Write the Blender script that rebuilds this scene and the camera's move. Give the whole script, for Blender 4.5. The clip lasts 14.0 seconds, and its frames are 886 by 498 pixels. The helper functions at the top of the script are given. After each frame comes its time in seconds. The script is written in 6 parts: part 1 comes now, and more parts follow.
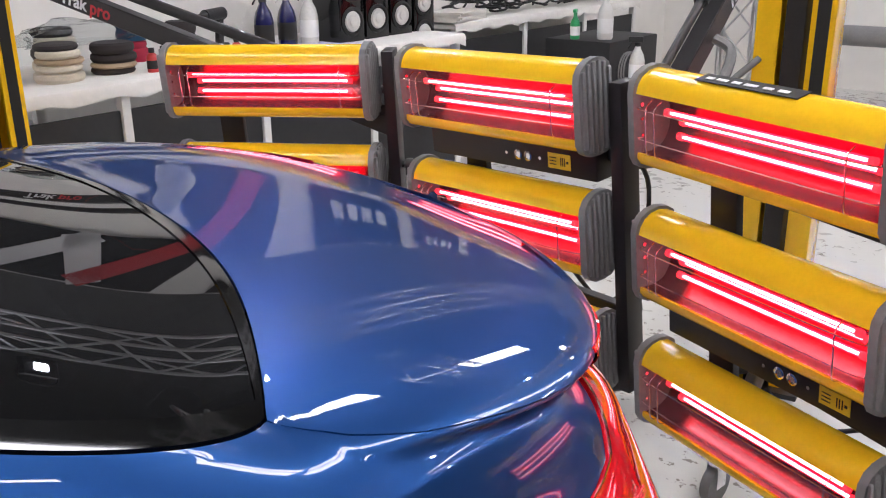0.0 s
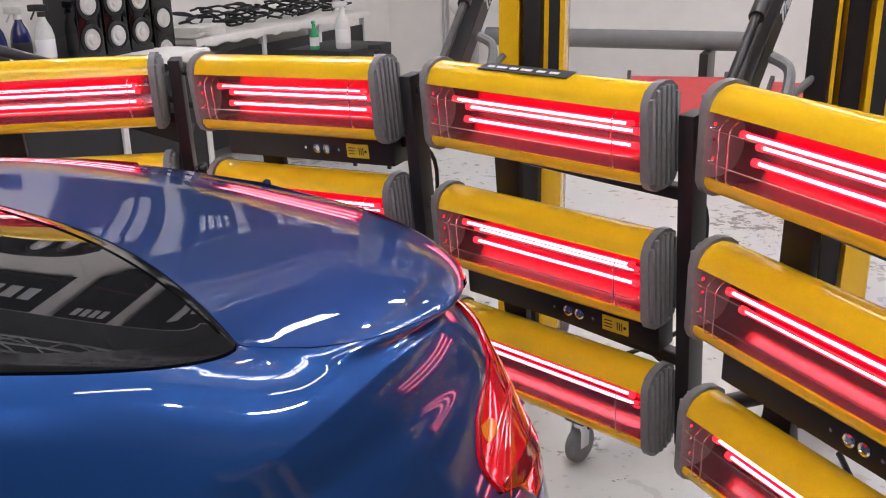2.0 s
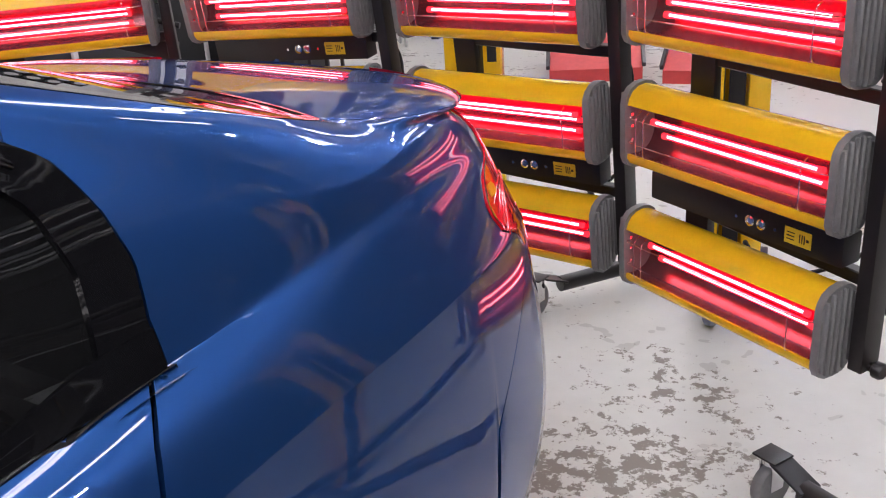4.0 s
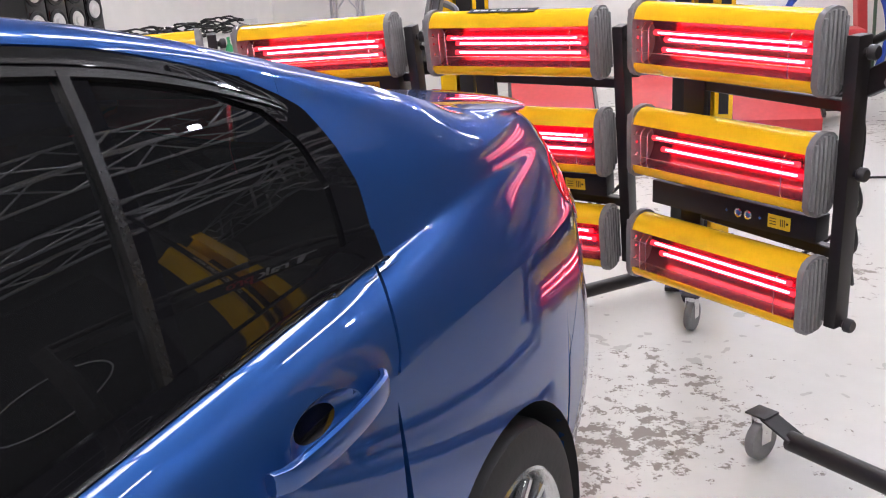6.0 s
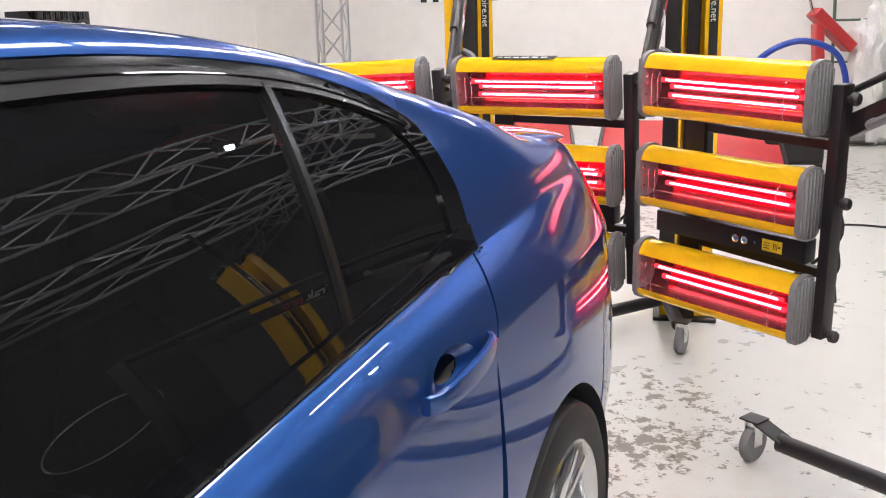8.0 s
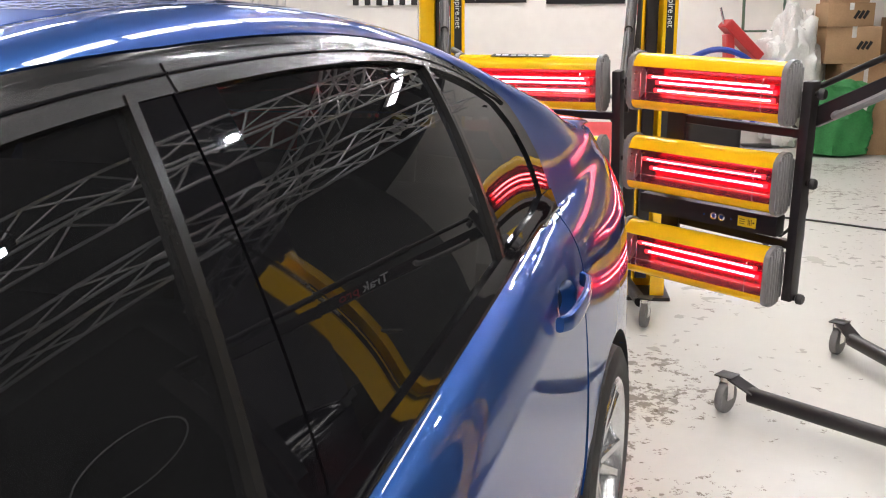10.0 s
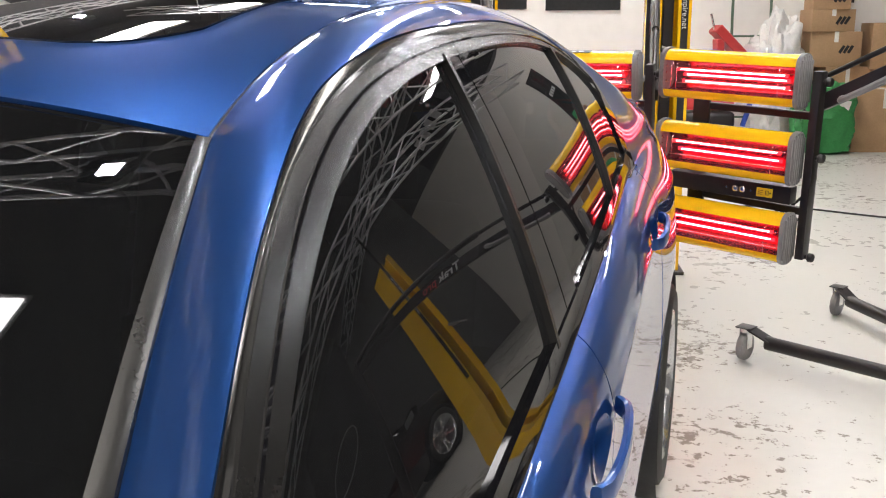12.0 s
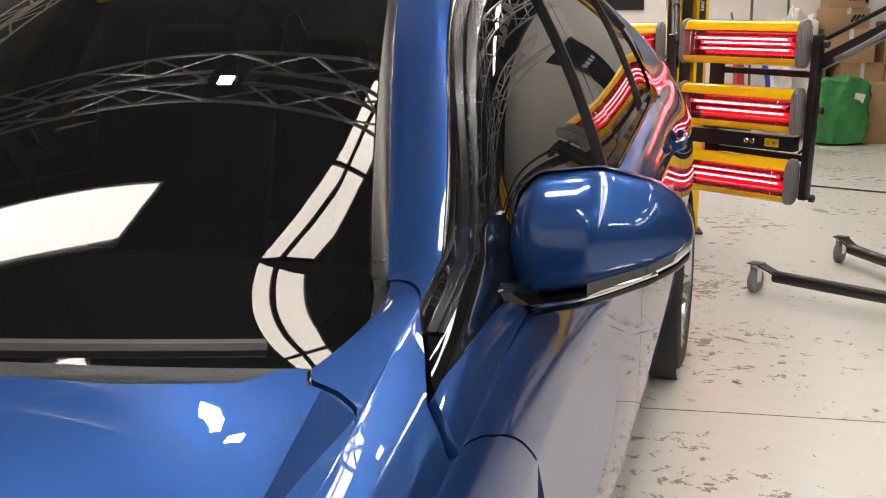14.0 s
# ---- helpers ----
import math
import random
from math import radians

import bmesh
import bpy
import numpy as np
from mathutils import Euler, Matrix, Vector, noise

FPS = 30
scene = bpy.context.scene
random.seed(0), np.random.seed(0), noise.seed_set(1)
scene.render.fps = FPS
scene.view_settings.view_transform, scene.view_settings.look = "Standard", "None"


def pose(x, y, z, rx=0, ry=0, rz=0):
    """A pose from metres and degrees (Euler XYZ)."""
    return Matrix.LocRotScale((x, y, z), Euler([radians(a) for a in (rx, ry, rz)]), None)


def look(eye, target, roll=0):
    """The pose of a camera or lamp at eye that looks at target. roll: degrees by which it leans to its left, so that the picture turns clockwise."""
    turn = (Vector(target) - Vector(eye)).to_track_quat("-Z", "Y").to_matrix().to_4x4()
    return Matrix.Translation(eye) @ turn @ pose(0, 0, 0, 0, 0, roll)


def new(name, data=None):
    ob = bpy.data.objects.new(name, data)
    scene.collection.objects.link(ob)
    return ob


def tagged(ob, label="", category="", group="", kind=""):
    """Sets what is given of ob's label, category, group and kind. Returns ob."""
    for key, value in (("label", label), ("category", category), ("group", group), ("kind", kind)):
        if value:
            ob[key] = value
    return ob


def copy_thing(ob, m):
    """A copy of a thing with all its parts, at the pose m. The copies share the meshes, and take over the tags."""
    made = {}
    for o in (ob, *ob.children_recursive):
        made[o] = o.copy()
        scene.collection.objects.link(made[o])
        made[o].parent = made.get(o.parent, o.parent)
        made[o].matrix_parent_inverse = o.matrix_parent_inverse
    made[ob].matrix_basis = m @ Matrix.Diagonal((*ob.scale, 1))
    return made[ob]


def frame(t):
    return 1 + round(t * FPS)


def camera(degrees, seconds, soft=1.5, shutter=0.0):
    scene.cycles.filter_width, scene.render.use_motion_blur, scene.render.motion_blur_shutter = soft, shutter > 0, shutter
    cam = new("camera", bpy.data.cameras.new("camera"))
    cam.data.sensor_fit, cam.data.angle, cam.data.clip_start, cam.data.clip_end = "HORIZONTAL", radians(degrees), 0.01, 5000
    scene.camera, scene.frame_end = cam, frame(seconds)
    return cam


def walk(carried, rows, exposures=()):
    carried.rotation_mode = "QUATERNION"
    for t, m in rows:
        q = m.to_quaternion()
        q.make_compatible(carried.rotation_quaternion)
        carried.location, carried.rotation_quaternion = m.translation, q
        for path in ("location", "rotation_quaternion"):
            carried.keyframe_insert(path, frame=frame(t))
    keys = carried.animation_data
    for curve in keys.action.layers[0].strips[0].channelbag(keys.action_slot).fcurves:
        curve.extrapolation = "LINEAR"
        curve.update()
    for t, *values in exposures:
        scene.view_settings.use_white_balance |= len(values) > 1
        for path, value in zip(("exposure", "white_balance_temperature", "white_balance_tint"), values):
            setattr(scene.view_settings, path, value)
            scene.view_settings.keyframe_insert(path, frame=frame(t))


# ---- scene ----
cam = camera(51.1, 14.0, soft=1.1)
PATH = [
    (0, (1.315, 2.804, 1.608), (-0.212, 3.913, 0.945), -0.7),
    (0.5, (1.328, 2.741, 1.61), (-0.055, 4.031, 0.961), -0.9),
    (1, (1.27, 2.616, 1.6), (0.026, 4.042, 0.954), -0.6),
    (1.5, (1.248, 2.535, 1.596), (0.075, 4.022, 0.952), -0.3),
    (2, (1.354, 2.516, 1.605), (0.215, 4.03, 0.963), -1.0),
    (2.5, (1.512, 2.499, 1.587), (0.409, 4.027, 0.916), -1.4),
    (3, (1.587, 2.409, 1.552), (0.508, 3.929, 0.829), -2.1),
    (3.5, (1.524, 2.21, 1.531), (0.495, 3.755, 0.786), -3.3),
    (5.8, (1.567, 1.526, 1.478), (0.635, 3.192, 0.879), -3.7),
    (6, (1.504, 1.463, 1.469), (0.605, 3.152, 0.887), -3.4),
    (6.5, (1.391, 1.316, 1.449), (0.531, 3.036, 0.899), -2.8),
    (7, (1.373, 1.217, 1.462), (0.526, 2.948, 0.927), -2.6),
    (7.5, (1.443, 1.134, 1.457), (0.602, 2.875, 0.945), -2.2),
    (7.7, (1.456, 1.108, 1.462), (0.613, 2.854, 0.969), -1.9),
    (9.8, (1.165, 0.679, 1.445), (0.543, 2.522, 0.979), -0.4),
    (10, (1.194, 0.611, 1.446), (0.569, 2.451, 0.975), -0.3),
    (10.5, (1.251, 0.449, 1.442), (0.65, 2.303, 0.993), 0.3),
    (11, (1.206, 0.313, 1.436), (0.628, 2.179, 1.01), -0.1),
    (11.5, (1.057, 0.152, 1.419), (0.484, 2.014, 0.965), -0.5),
    (12, (1.043, -0.015, 1.412), (0.46, 1.844, 0.957), -0.3),
    (12.5, (1.127, -0.137, 1.393), (0.514, 1.719, 0.967), -0.6),
    (13, (1.224, -0.33, 1.335), (0.569, 1.526, 0.976), -0.6),
    (13.5, (1.203, -0.503, 1.267), (0.55, 1.355, 0.92), -0.5),
    (14, (1.118, -0.694, 1.219), (0.489, 1.156, 0.792), -0.4),
]
# the clip's camera dims for the glowing lamps and opens up along the dark windows
EXPOSURES = ((0, .04, 6000, 17), (.5, -.16, 6050, 18), (1.5, -.1, 6100, 19), (3, -.2, 6000, 21), (4.5, .08, 6000, 20), (6, .26, 6000, 20), (7.5, .4, 6150, 18), (10, .36, 6400, 15), (12.5, .36, 6500, 14), (14, .0, 6900, 15))
walk(cam, exposures=EXPOSURES, rows=[(t, look(eye, target, roll)) for t, eye, target, roll in PATH])

# ---- light ----
world = bpy.data.worlds.new("world")
scene.world = world
world.use_nodes = True
wn, wl = world.node_tree.nodes, world.node_tree.links
sky = wn.new("ShaderNodeTexSky")
sky.sky_type, sky.sun_disc = "NISHITA", False
sky.sun_elevation, sky.sun_rotation = radians(42), radians(200)
wl.new(sky.outputs[0], wn["Background"].inputs[0])
wn["Background"].inputs[1].default_value = 0.1
scene.view_settings.exposure = 0.0

ROOM = radians(13.5)                       # the hall stands at a slant to the car
RC, RS = math.cos(ROOM), math.sin(ROOM)


def hall(x, y, z=0.0):
    """A place given along the hall's own axes."""
    return (RC * x - RS * y, RS * x + RC * y, z)


def hall_pose(x, y, z=0.0, turn=0.0):
    return pose(*hall(x, y, z), 0, 0, 13.5 + turn)


# ---- materials ----
def mat(name, color, rough=0.5, metal=0.0, var=0.12, scale=8.0, bump=0.0, bscale=60.0, coat=0.0, coat_rough=0.03, emit=None, power=0.0, spec=0.5, rvar=0.0):
    m = bpy.data.materials.new(name)
    m.use_nodes = True
    n, l = m.node_tree.nodes, m.node_tree.links
    p = n["Principled BSDF"]
    p.inputs["Roughness"].default_value, p.inputs["Metallic"].default_value = rough, metal
    p.inputs["Coat Weight"].default_value, p.inputs["Coat Roughness"].default_value = coat, coat_rough
    p.inputs["Specular IOR Level"].default_value = spec
    p.inputs["Base Color"].default_value = (*color, 1)
    tc = n.new("ShaderNodeTexCoord")
    if var or rvar:
        big, fine = n.new("ShaderNodeTexNoise"), n.new("ShaderNodeTexNoise")
        big.inputs["Scale"].default_value, fine.inputs["Scale"].default_value = scale, scale * 9
        big.inputs["Detail"].default_value = 5
        l.new(tc.outputs["Object"], big.inputs["Vector"]), l.new(tc.outputs["Object"], fine.inputs["Vector"])
        add = n.new("ShaderNodeMath")
        add.operation = "ADD"
        l.new(big.outputs[0], add.inputs[0]), l.new(fine.outputs[0], add.inputs[1])
        if var:
            ramp = n.new("ShaderNodeMapRange")
            ramp.inputs[1].default_value, ramp.inputs[2].default_value = 0.6, 1.4
            ramp.inputs[3].default_value, ramp.inputs[4].default_value = 1 - var, 1 + var
            l.new(add.outputs[0], ramp.inputs[0])
            mul = n.new("ShaderNodeVectorMath")
            mul.operation = "SCALE"
            mul.inputs[0].default_value = color
            l.new(ramp.outputs[0], mul.inputs["Scale"])
            l.new(mul.outputs[0], p.inputs["Base Color"])
        if rvar:
            rr = n.new("ShaderNodeMapRange")
            rr.inputs[1].default_value, rr.inputs[2].default_value = 0.6, 1.4
            rr.inputs[3].default_value, rr.inputs[4].default_value = max(0.01, rough - rvar), rough + rvar
            l.new(add.outputs[0], rr.inputs[0])
            l.new(rr.outputs[0], p.inputs["Roughness"])
    if bump:
        bn, bt = n.new("ShaderNodeTexNoise"), n.new("ShaderNodeBump")
        bn.inputs["Scale"].default_value, bn.inputs["Detail"].default_value = bscale, 4
        bt.inputs["Strength"].default_value, bt.inputs["Distance"].default_value = bump, 0.004
        l.new(tc.outputs["Object"], bn.inputs["Vector"])
        l.new(bn.outputs[0], bt.inputs["Height"]), l.new(bt.outputs[0], p.inputs["Normal"])
    if emit:
        p.inputs["Emission Color"].default_value, p.inputs["Emission Strength"].default_value = (*emit, 1), power
    return m


def glass(name, tint, ior=1.45, rough=0.0, veil=0.0):
    """A thin tinted pane: what lies behind it, dimmed, under a Fresnel gloss, with a pale veil that imitates glare."""
    m = bpy.data.materials.new(name)
    m.use_nodes = True
    n, l = m.node_tree.nodes, m.node_tree.links
    n.remove(n["Principled BSDF"])
    see, shine, mix, lw = (n.new("ShaderNode" + k) for k in ("BsdfTransparent", "BsdfGlossy", "MixShader", "LayerWeight"))
    see.inputs[0].default_value, shine.inputs["Roughness"].default_value = (*tint, 1), rough
    base = ((ior - 1) / (ior + 1)) ** 2
    lw.inputs[0].default_value = 0.5
    power, lift = n.new("ShaderNodeMath"), n.new("ShaderNodeMath")
    power.operation, lift.operation = "POWER", "MULTIPLY_ADD"
    power.inputs[1].default_value = 5
    lift.inputs[1].default_value, lift.inputs[2].default_value = 1 - base, base
    l.new(lw.outputs["Facing"], power.inputs[0]), l.new(power.outputs[0], lift.inputs[0])
    l.new(lift.outputs[0], mix.inputs[0]), l.new(see.outputs[0], mix.inputs[1]), l.new(shine.outputs[0], mix.inputs[2])
    # a little pale diffuse mixed in imitates veiling glare on the dark panes
    if veil:
        film, over = n.new("ShaderNodeBsdfDiffuse"), n.new("ShaderNodeMixShader")
        film.inputs[0].default_value, over.inputs[0].default_value = (0.55, 0.56, 0.60, 1), veil
        l.new(mix.outputs[0], over.inputs[1]), l.new(film.outputs[0], over.inputs[2])
        mix = over
    l.new(mix.outputs[0], n["Material Output"].inputs[0])
    return m


PAINT = mat("blue_paint", (0.015, 0.062, 0.218), 0.35, 0.64, var=0.05, scale=900, coat=1.0, coat_rough=0.006)
PAINT.node_tree.nodes["Principled BSDF"].inputs["Coat IOR"].default_value = 1.52
PAINT.node_tree.nodes["Principled BSDF"].inputs["Specular Tint"].default_value = (0.18, 0.36, 0.72, 1)
GLOSS_BLACK = mat("gloss_black", (0.005, 0.005, 0.006), 0.03, var=0.1)
GASKET = mat("gasket_rubber", (0.008, 0.008, 0.008), 0.16, var=0.1, scale=30)
BORDER = mat("screen_border", (0.004, 0.004, 0.004), 0.06, var=0.1, scale=30)
SATIN_BLACK = mat("satin_black", (0.011, 0.0107, 0.0102), 0.27, var=0.1, scale=30, spec=0.3)
RUBBER = mat("rubber", (0.012, 0.012, 0.012), 0.55, var=0.2, bump=0.1)
CHROME = mat("chrome", (0.8, 0.8, 0.8), 0.08, 1.0, var=0.03)
DARK_PLASTIC = mat("dark_plastic", (0.02, 0.02, 0.021), 0.45, var=0.15, bump=0.15, bscale=400)
TINT = glass("tinted_glass", (0.06, 0.066, 0.066), 1.66, veil=0.010)
SCREEN_GLASS = glass("screen_glass", (0.20, 0.22, 0.215), 1.58, veil=0.007)
ROOF_GLASS = mat("roof_glass", (0.004, 0.004, 0.005), 0.03, var=0, coat=1.0, coat_rough=0.0)
INTERIOR = mat("interior_cloth", (0.012, 0.012, 0.013), 0.8, var=0.2, bump=0.2, bscale=200)
TYRE = mat("tyre", (0.016, 0.016, 0.016), 0.62, var=0.2, scale=20, bump=0.2)
ALLOY = mat("alloy", (0.62, 0.63, 0.64), 0.22, 0.9, var=0.06, scale=20)
RED_LENS = mat("red_lens", (0.80, 0.008, 0.016), 0.06, var=0.12, scale=60, coat=1.0, emit=(1, 0.02, 0.02), power=0.0)
DARK_LENS = mat("dark_red_lens", (0.22, 0.004, 0.008), 0.10, var=0.1, coat=1.0)
LENS_RIB = mat("pale_red_lens", (0.80, 0.05, 0.06), 0.12, var=0.1, coat=1.0)
ORANGE_LENS = mat("orange_lens", (0.9, 0.28, 0.02), 0.08, var=0.1, coat=1.0)
YELLOW = mat("yellow_enamel", (0.96, 0.56, 0.008), 0.20, var=0.05, scale=14, coat=0.3, coat_rough=0.1)
GREY_CAP = mat("grey_plastic", (0.20, 0.195, 0.195), 0.5, var=0.12, bump=0.2, bscale=300)
# red tint of the bare metal imitates glow thrown back from the tubes
RED_GLOW_REFLECTOR = mat("reflector", (0.34, 0.15, 0.17), 0.24, 0.85, var=0.08, scale=30)
HEAT = mat("hot_filament", (0.9, 0.3, 0.3), 0.3, var=0, emit=(1.0, 0.70, 0.70), power=6.0)
HEAT_RED = mat("red_quartz", (0.7, 0.02, 0.03), 0.3, var=0, emit=(1.0, 0.003, 0.020), power=4.6)
HEAT_END = mat("quartz_end", (0.7, 0.05, 0.05), 0.2, var=0, emit=(1.0, 0.02, 0.03), power=2.5)
WIRE = mat("guard_wire", (0.75, 0.7, 0.7), 0.2, 1.0, var=0.05)
FRONT_PANE = glass("front_pane", (0.97, 0.95, 0.95), 1.25)
BLACK_STEEL = mat("black_steel", (0.016, 0.013, 0.013), 0.36, var=0.2, scale=12, bump=0.08, bscale=250)
STICKER = mat("yellow_sticker", (0.75, 0.55, 0.02), 0.4, var=0.08)
INK = mat("black_ink", (0.012, 0.012, 0.012), 0.5, var=0.05)
WHITE_INK = mat("white_ink", (0.85, 0.85, 0.85), 0.5, var=0.03)
RED_INK = mat("red_ink", (0.55, 0.03, 0.04), 0.5, var=0.03)
WALL_WHITE = mat("wall_paint", (0.84, 0.82, 0.78), 0.75, var=0.04, scale=0.8, bump=0.1, bscale=80)
BLACK_CLOTH = mat("black_cloth", (0.018, 0.018, 0.019), 0.9, var=0.25, scale=3, bump=0.3, bscale=40)
CEILING_DARK = mat("dark_ceiling", (0.09, 0.09, 0.092), 0.8, var=0.2, scale=2)
EAST_GREY = mat("dark_drape", (0.13, 0.13, 0.135), 0.7, var=0.15, scale=0.7, bump=0.1, bscale=30)
ALU = mat("aluminium", (0.72, 0.72, 0.73), 0.28, 1.0, var=0.06, scale=15)
CARD = mat("cardboard", (0.42, 0.27, 0.15), 0.85, var=0.1, scale=6, bump=0.15, bscale=120)
WHITE_PLASTIC = mat("white_plastic", (0.75, 0.74, 0.72), 0.4, var=0.06, scale=4)
GREEN_CLOTH = mat("green_sack", (0.03, 0.22, 0.06), 0.55, var=0.2, scale=5, bump=0.5, bscale=12)
CLEAR_FILM = mat("clear_film", (0.72, 0.72, 0.70), 0.25, var=0.1, scale=6, bump=0.8, bscale=14)
RED_PAINT = mat("red_paint", (0.55, 0.05, 0.05), 0.4, var=0.1, scale=3)
BLUE_HOSE = mat("blue_hose", (0.02, 0.06, 0.35), 0.4, var=0.1)
GREEN_TUBE = mat("green_tube", (0.10, 0.16, 0.11), 0.4, 0.3, var=0.1)
BLUE_LIQUID = mat("dark_blue_bottle", (0.01, 0.012, 0.09), 0.2, var=0.1, coat=0.5)
PAD_TAN = mat("tan_wool_pad", (0.40, 0.30, 0.20), 0.95, var=0.2, scale=30, bump=0.5, bscale=200)
PAD_CREAM = mat("cream_wool_pad", (0.58, 0.52, 0.42), 0.95, var=0.15, scale=30, bump=0.5, bscale=200)
PAD_DARK = mat("dark_foam_pad", (0.035, 0.03, 0.03), 0.9, var=0.2, scale=30, bump=0.4, bscale=200)
PAD_BLUE = mat("blue_foam_pad", (0.02, 0.07, 0.14), 0.9, var=0.2, scale=30, bump=0.4, bscale=200)
PAD_RED = mat("red_foam_pad", (0.35, 0.02, 0.05), 0.9, var=0.2, scale=30, bump=0.4, bscale=200)
CLOTH_WHITE = mat("white_sheet", (0.72, 0.70, 0.66), 0.8, var=0.06, scale=3, bump=0.5, bscale=18)
BENCH_BLACK = mat("black_board", (0.02, 0.02, 0.021), 0.6, var=0.15, scale=4)
CONE = mat("speaker_cone", (0.62, 0.60, 0.58), 0.45, var=0.05)
LED = mat("flood_glass", (1, 1, 1), 0.3, var=0, emit=(0.95, 0.98, 1.0), power=700.0)
SKYLIGHT = mat("translucent_roof_sheet", (0.9, 0.88, 0.80), 0.6, var=0.0, emit=(1.0, 0.95, 0.85), power=16.5)
GREEN_BOTTLE = mat("green_bottle", (0.03, 0.35, 0.12), 0.35, var=0.1)


# ---- shaping helpers ----
def mesh_object(name, bm, material, parent=None, label="", smooth=True):
    bmesh.ops.recalc_face_normals(bm, faces=bm.faces)
    me = bpy.data.meshes.new(name)
    bm.to_mesh(me)
    bm.free()
    if smooth:
        for poly in me.polygons:
            poly.use_smooth = True
        me.set_sharp_from_angle(angle=radians(38))
    me.materials.append(material)
    ob = new(name, me)
    if parent:
        ob.parent = parent
    if label:
        tagged(ob, label)
    return ob


def part(name, bm, material, parent, label=""):
    return mesh_object(name, bm, material, parent, label)


def thing(name, label, category, m=None, group="", kind=""):
    ob = new(name)
    ob.empty_display_size = 0.1
    if m is not None:
        ob.matrix_basis = m
    return tagged(ob, label, category, group, kind)


def box(bm, size, at=(0, 0, 0), turn=(0, 0, 0), bevel=0.0, seg=2):
    made = bmesh.ops.create_cube(bm, size=1.0, matrix=pose(*at, *turn) @ Matrix.Diagonal((*size, 1)))
    if bevel:
        edges = list({e for v in made["verts"] for e in v.link_edges})
        bmesh.ops.bevel(bm, geom=edges, offset=bevel, segments=seg, affect="EDGES", profile=0.6)
    return bm


def rod(bm, a, b, r, r2=None, seg=10, caps=True):
    a, b = Vector(a), Vector(b)
    d = b - a
    m = Matrix.Translation((a + b) / 2) @ d.to_track_quat("Z", "Y").to_matrix().to_4x4()
    bmesh.ops.create_cone(bm, cap_ends=caps, segments=seg, radius1=r, radius2=r if r2 is None else r2, depth=d.length, matrix=m)
    return bm


def beam(bm, a, b, w, h, bevel=0.003, up=(0, 0, 1)):
    """A box bar of width w and height h from a to b."""
    a, b = Vector(a), Vector(b)
    d = b - a
    q = d.to_track_quat("Y", "Z").to_matrix().to_4x4()
    made = bmesh.ops.create_cube(bm, size=1.0, matrix=Matrix.Translation((a + b) / 2) @ q @ Matrix.Diagonal((w, d.length, h, 1)))
    if bevel:
        edges = list({e for v in made["verts"] for e in v.link_edges})
        bmesh.ops.bevel(bm, geom=edges, offset=bevel, segments=1, affect="EDGES")
    return bm


def tube(bm, pts, r, seg=8, closed=False):
    """A round bar along a line of points."""
    P = [Vector(p) for p in pts]
    rings, n = [], len(P)
    side = None
    for i, p in enumerate(P):
        d = (P[(i + 1) % n] - P[i - 1]) if closed else (P[min(i + 1, n - 1)] - P[max(i - 1, 0)])
        d.normalize()
        if side is None:
            side = d.orthogonal().normalized()
        side = (side - d * side.dot(d)).normalized()
        other = d.cross(side)
        rings.append([bm.verts.new(p + r * (math.cos(a) * side + math.sin(a) * other)) for a in (2 * math.pi * k / seg for k in range(seg))])
    for i in range(n if closed else n - 1):
        a, b = rings[i], rings[(i + 1) % n]
        for k in range(seg):
            bm.faces.new((a[k], a[(k + 1) % seg], b[(k + 1) % seg], b[k]))
    if not closed:
        bm.faces.new(rings[0][::-1]), bm.faces.new(rings[-1])
    return bm


def spline(pts, n=8, closed=False):
    """Points along a smooth line through the given ones."""
    P = [np.array(p, float) for p in pts]
    k = len(P)
    out = []
    for i in range(k if closed else k - 1):
        a, b = P[i], P[(i + 1) % k]
        p = P[i - 1] if closed or i else a
        q = P[(i + 2) % k] if closed or i + 2 < k else b
        for j in range(n):
            t = j / n
            out.append(0.5 * (2 * a + (b - p) * t + (2 * p - 5 * a + 4 * b - q) * t * t + (3 * a - p - 3 * b + q) * t ** 3))
    if not closed:
        out.append(P[-1])
    return [tuple(o) for o in out]


def lathe(bm, profile, seg=24, m=Matrix(), close=False):
    """Turns (radius, height) pairs about z."""
    rings = [[bm.verts.new(m @ Vector((r * math.cos(a), r * math.sin(a), z))) for a in (2 * math.pi * k / seg for k in range(seg))] for r, z in profile]
    for a, b in zip(rings, rings[1:]):
        for k in range(seg):
            bm.faces.new((a[k], a[(k + 1) % seg], b[(k + 1) % seg], b[k]))
    if close:
        bm.faces.new(rings[0][::-1]), bm.faces.new(rings[-1])
    return bm


def prism(bm, outline, a, b, m=Matrix()):
    """Sweeps an outline of (y, z) along x from a to b."""
    r0 = [bm.verts.new(m @ Vector((a, y, z))) for y, z in outline]
    r1 = [bm.verts.new(m @ Vector((b, y, z))) for y, z in outline]
    k = len(outline)
    for i in range(k):
        bm.faces.new((r0[i], r0[(i + 1) % k], r1[(i + 1) % k], r1[i]))
    bm.faces.new(r0[::-1]), bm.faces.new(r1)
    return bm


